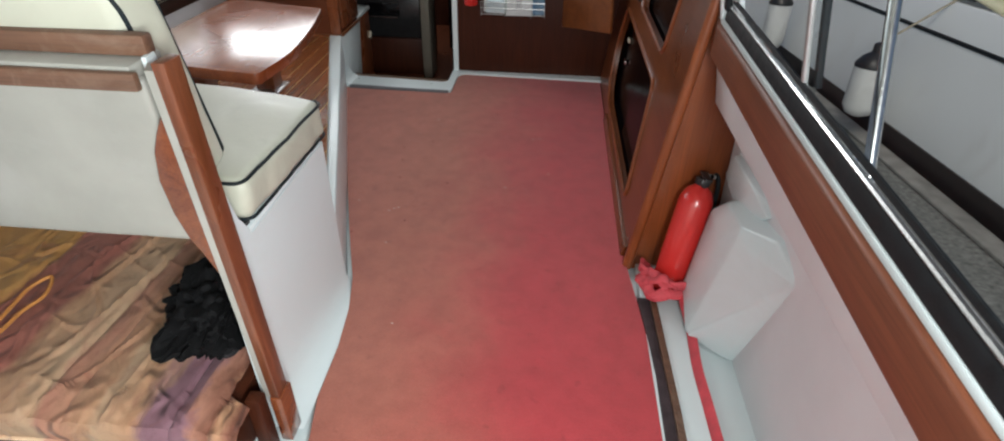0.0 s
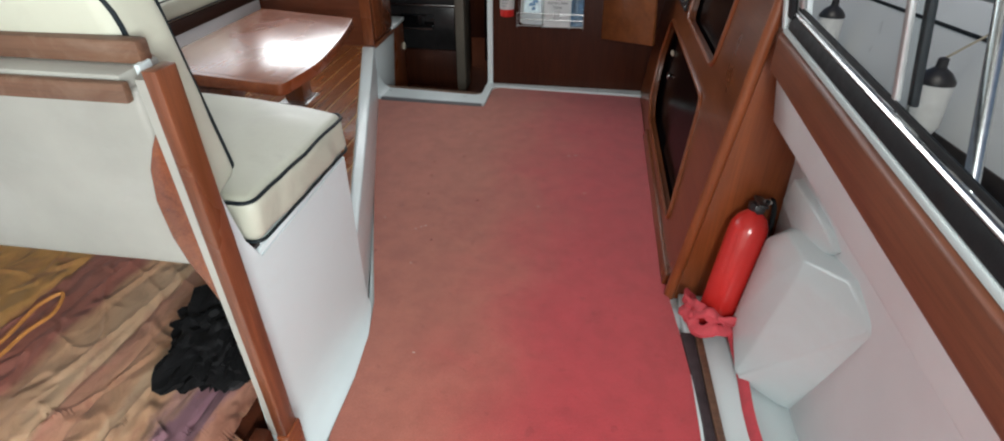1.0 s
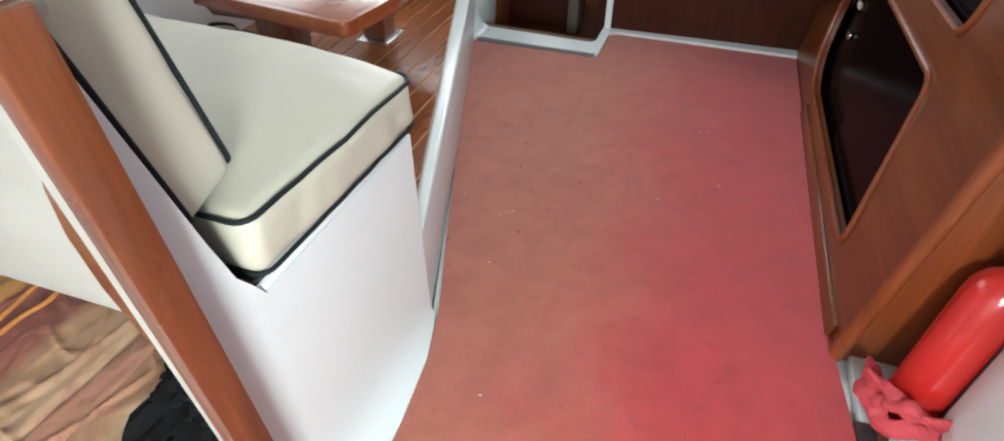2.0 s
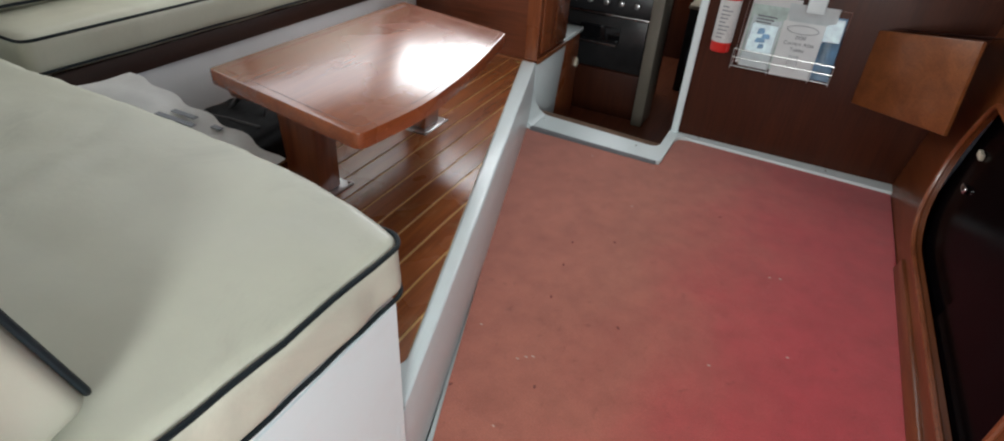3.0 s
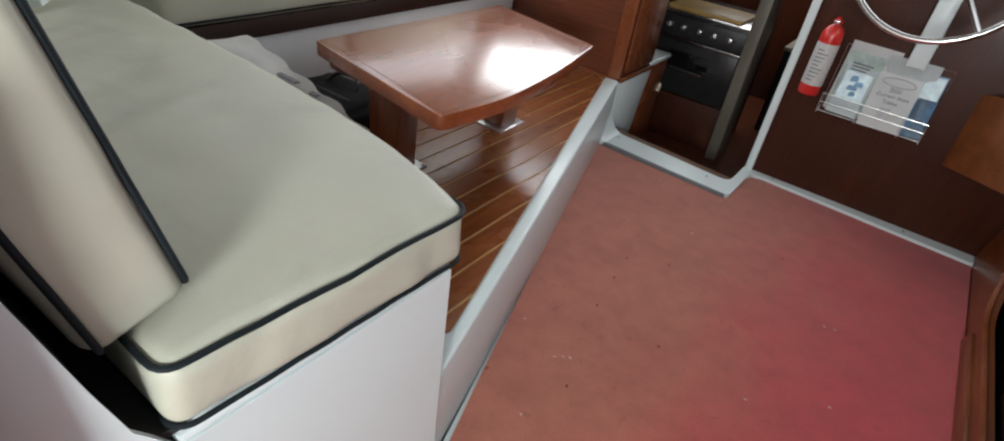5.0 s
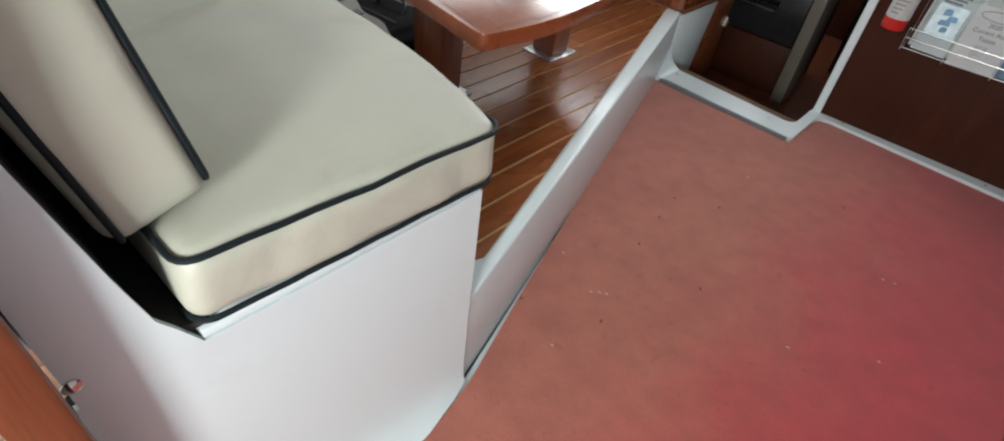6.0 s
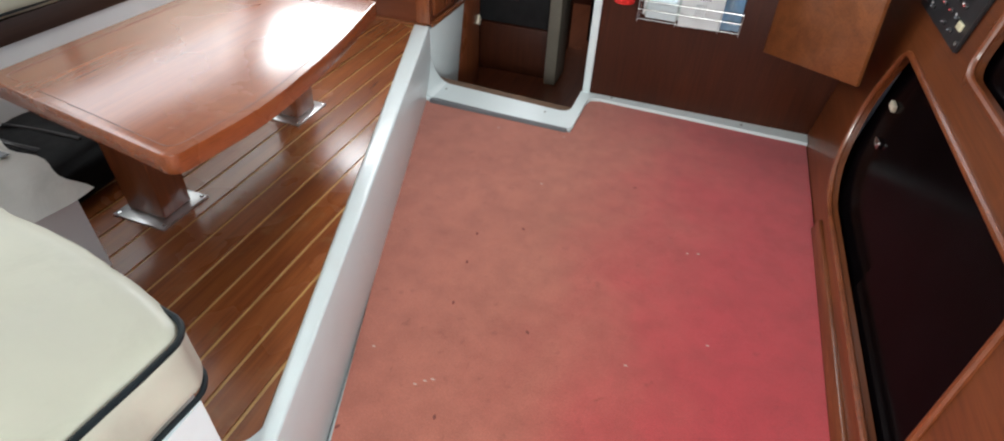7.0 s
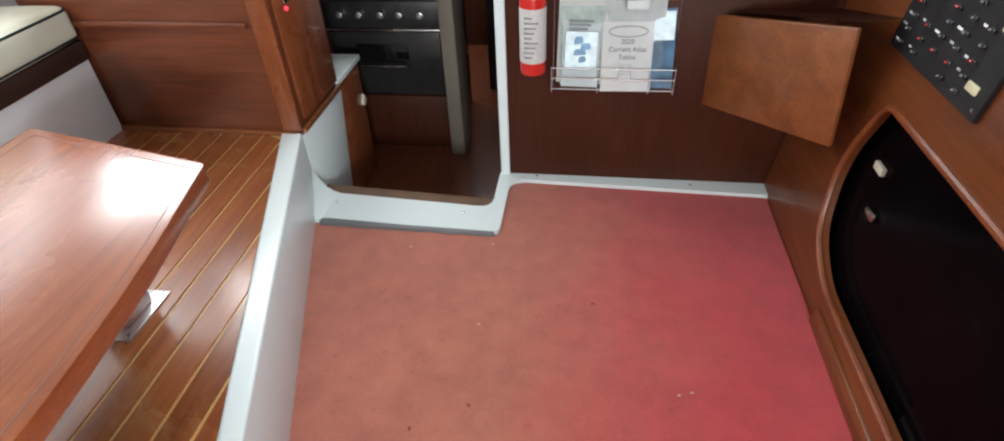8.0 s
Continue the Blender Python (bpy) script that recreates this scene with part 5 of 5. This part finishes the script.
# ---- outside: rails, fenders and the boat alongside ----
stan = thing("guard_rail", (1.2, 0.95, 0.50), "polished steel guard rail on the side deck", "guard rail")
part("stanchion", tube([(1.2, 0.762, 0.50), (1.2, 1.037, 1.078)], 0.0125, 12), STEEL, stan)
part("stanchion", tube([(1.2, 1.952, 0.50), (1.2, 2.16, 1.085)], 0.0125, 12), STEEL, stan)
part("top_rail", tube([(1.2, -1.4, 1.072), (1.2, 0.7, 1.086), (1.2, 3.4, 1.10)], 0.0110, 12), DULL, stan)
pole = thing("boathook", (1.208, 0.9, 1.06), "pale wooden pole lashed to the guard rail with black clips", "boathook")
part("shaft", tube([(1.205, -0.9, 1.055), (1.207, 0.72, 1.058), (1.209, 0.98, 1.078), (1.211, 1.45, 1.082)], 0.0105, 10), plain("pale_pole", (0.46, 0.40, 0.27), 0.6, 0, 0.2, 30, 0.2), pole)
for cy in (0.80, 1.42):
    part("clip", lathe([(0.013, -0.010), (0.018, -0.008), (0.018, 0.008), (0.013, 0.010)], pose(1.205, cy, 1.068, 90), 12), BLACK, pole)

boat = thing("moored_boat", (3.0, 3.5, -1.35), "white sailing boat moored on the far side of the pontoon", "boat")
bm = bmesh.new()
prof = [(2.95, -1.40), (2.84, -0.6), (2.815, -0.30), (2.83, -0.12), (2.88, 0.16), (2.945, 0.40), (2.965, 0.43), (3.06, 0.445), (4.6, 0.50), (4.6, -1.4)]
part("hull", prism(prof, "y", -6, 14, 0.0), HULL, boat)
part("boot_stripe", prism([(2.842, -0.6), (2.806, -0.335), (2.822, -0.335), (2.845, -0.6)], "y", -6, 14, 0.0), BOOT, boat, "dark stripe along the waterline")
part("rubbing_strake", tube([(2.905, -6, 0.248), (2.905, 14, 0.248)], 0.013, 8), RUBBER, boat, "dark rubbing strake")
part("toe_rail", box((2.97, -6, 0.437), (3.01, 14, 0.475), 0.006), ALU, boat)
part("cabin", prism([(3.6, 0.47), (3.72, 0.80), (4.5, 0.86), (4.5, 0.47)], "y", -1, 7.0, 0.03), HULL, boat)
for k in range(4):
    y = 0.9 + 1.25 * k
    part("stanchion", tube([(3.03, y, 0.44), (3.05, y, 0.98)], 0.012, 8), STEEL, boat)
part("lifeline", tube([(3.05, -6, 0.97), (3.05, 14, 0.97)], 0.005, 6), STEEL, boat)
for y0 in (2.6, 4.1):
    bm = bmesh.new()
    for k in range(4):
        tube([(3.30 + (0.10 - 0.012 * k) * math.cos(a), y0 + (0.14 - 0.015 * k) * math.sin(a), 0.462 + 0.014 * k) for a in [i * math.pi / 10 for i in range(20)]], 0.009, 6, True, bm=bm)
    part("rope_coil", bm, ROPE, boat, "coil of pale rope on the deck")
    part("cleat", tube([(3.10, y0 + 0.3, 0.48), (3.10, y0 + 0.35, 0.475), (3.10, y0 + 0.45, 0.475), (3.10, y0 + 0.5, 0.48)], 0.012, 8), STEEL, boat, "steel mooring cleat")


def fender(x, y, z, r, h):
    ob = thing("fender", (x, y, z), "grey-white inflated fender with a dark top hanging on the hull", "fender", "fenders on the moored boat")
    m = pose(x, y, z)
    part("body", lathe([(r * 0.3, -0.02), (r * 0.75, 0.0), (r, 0.05), (r, h - 0.03), (r * 0.98, h)], m, 24), FENDER, ob)
    part("cap", lathe([(r * 1.02, h - 0.005), (r * 1.02, h + 0.015), (r * 0.7, h + 0.06), (r * 0.30, h + 0.09), (r * 0.28, h + 0.14), (r * 0.1, h + 0.15)], m, 24), BLACK, ob, "dark plastic cap")
    part("line", tube([(x, y, z + h + 0.14), (x + 0.37, y, 0.455)], 0.007, 6), ROPE, ob)
    return ob


f1 = fender(2.62, 3.61, -0.285, 0.102, 0.31)
f2 = fender(2.62, 5.47, -0.285, 0.102, 0.38)
# the boat floats bow up, so the harbour falls away forward
TIP = Matrix.Translation((2.8, 3.5, -0.3)) @ pose(0, 0, 0, -4.3) @ Matrix.Translation((-2.8, -3.5, 0.3))
for ob in (water, dock, dock_edge, boat, f1, f2):
    ob.matrix_basis = TIP @ ob.matrix_basis
# ---- crumbs on the carpet ----
random.seed(11)
for k, (x, y) in enumerate(((0.129, 1.050), (-0.019, 1.676), (-0.004, 1.686), (-0.036, 1.660), (-0.175, 1.72), (0.530, 2.360), (0.500, 2.350), (0.005, 2.518), (0.403, 1.887), (-0.254, 2.806), (-0.005, 2.841), (0.582, 2.021), (0.005, 1.453))):
    bm = bmesh.new()
    bmesh.ops.create_icosphere(bm, subdivisions=1, radius=0.0026, matrix=pose(x, y, 0.0012) @ Matrix.Diagonal((1.6 + random.random(), 1, 0.5, 1)))
    solo("crumb", bm, SPECK, "pale crumb lying on the red carpet", "crumb", "crumbs on the carpet")
BURR = plain("dark_lint", (0.17, 0.045, 0.036), 0.95, 0, 0.2, 90, 0.3)
for x, y in ((-0.081, 2.076), (0.021, 2.273), (-0.10, 2.20), (0.155, 1.897), (-0.141, 1.506), (-0.055, 1.92), (0.30, 2.62), (0.04, 1.60)):
    bm = bmesh.new()
    bmesh.ops.create_icosphere(bm, subdivisions=1, radius=0.0045, matrix=pose(x, y, 0.0006, 0, 0, 190 * x + 60 * y) @ Matrix.Diagonal((1.7, 0.9, 0.25, 1)))
    solo("lint", bm, BURR, "dark speck of lint trodden into the carpet", "lint", "lint on the carpet")

# ---- teak planks, piece by piece ----
edge_x = lambda y: -0.107 - (y - 1.236) * 0.3358
pitch, gap = 0.0735, 0.0085
x = -0.5565 + 6 * pitch
while x > -1.36:
    a, b = x - pitch + gap / 2, x - gap / 2
    lo, hi = 1.24, 3.046
    pts = []
    for px in (a, b):
        pts.append((px, min(hi, 1.236 + (-0.110 - px) / 0.3358)))
    a_, b_ = pts
    if a_[1] > lo + 0.01:
        if b_[1] > lo:
            out_ = [(a, lo), (b, lo), b_, a_]
        else:
            out_ = [(a, lo), (edge_x(lo) - 0.003, lo), a_]
        bm = prism(out_, "z", 0.2337, 0.237, 0)
        ob = part("plank", bm, TEAK, sole, "", False)
    x -= pitch
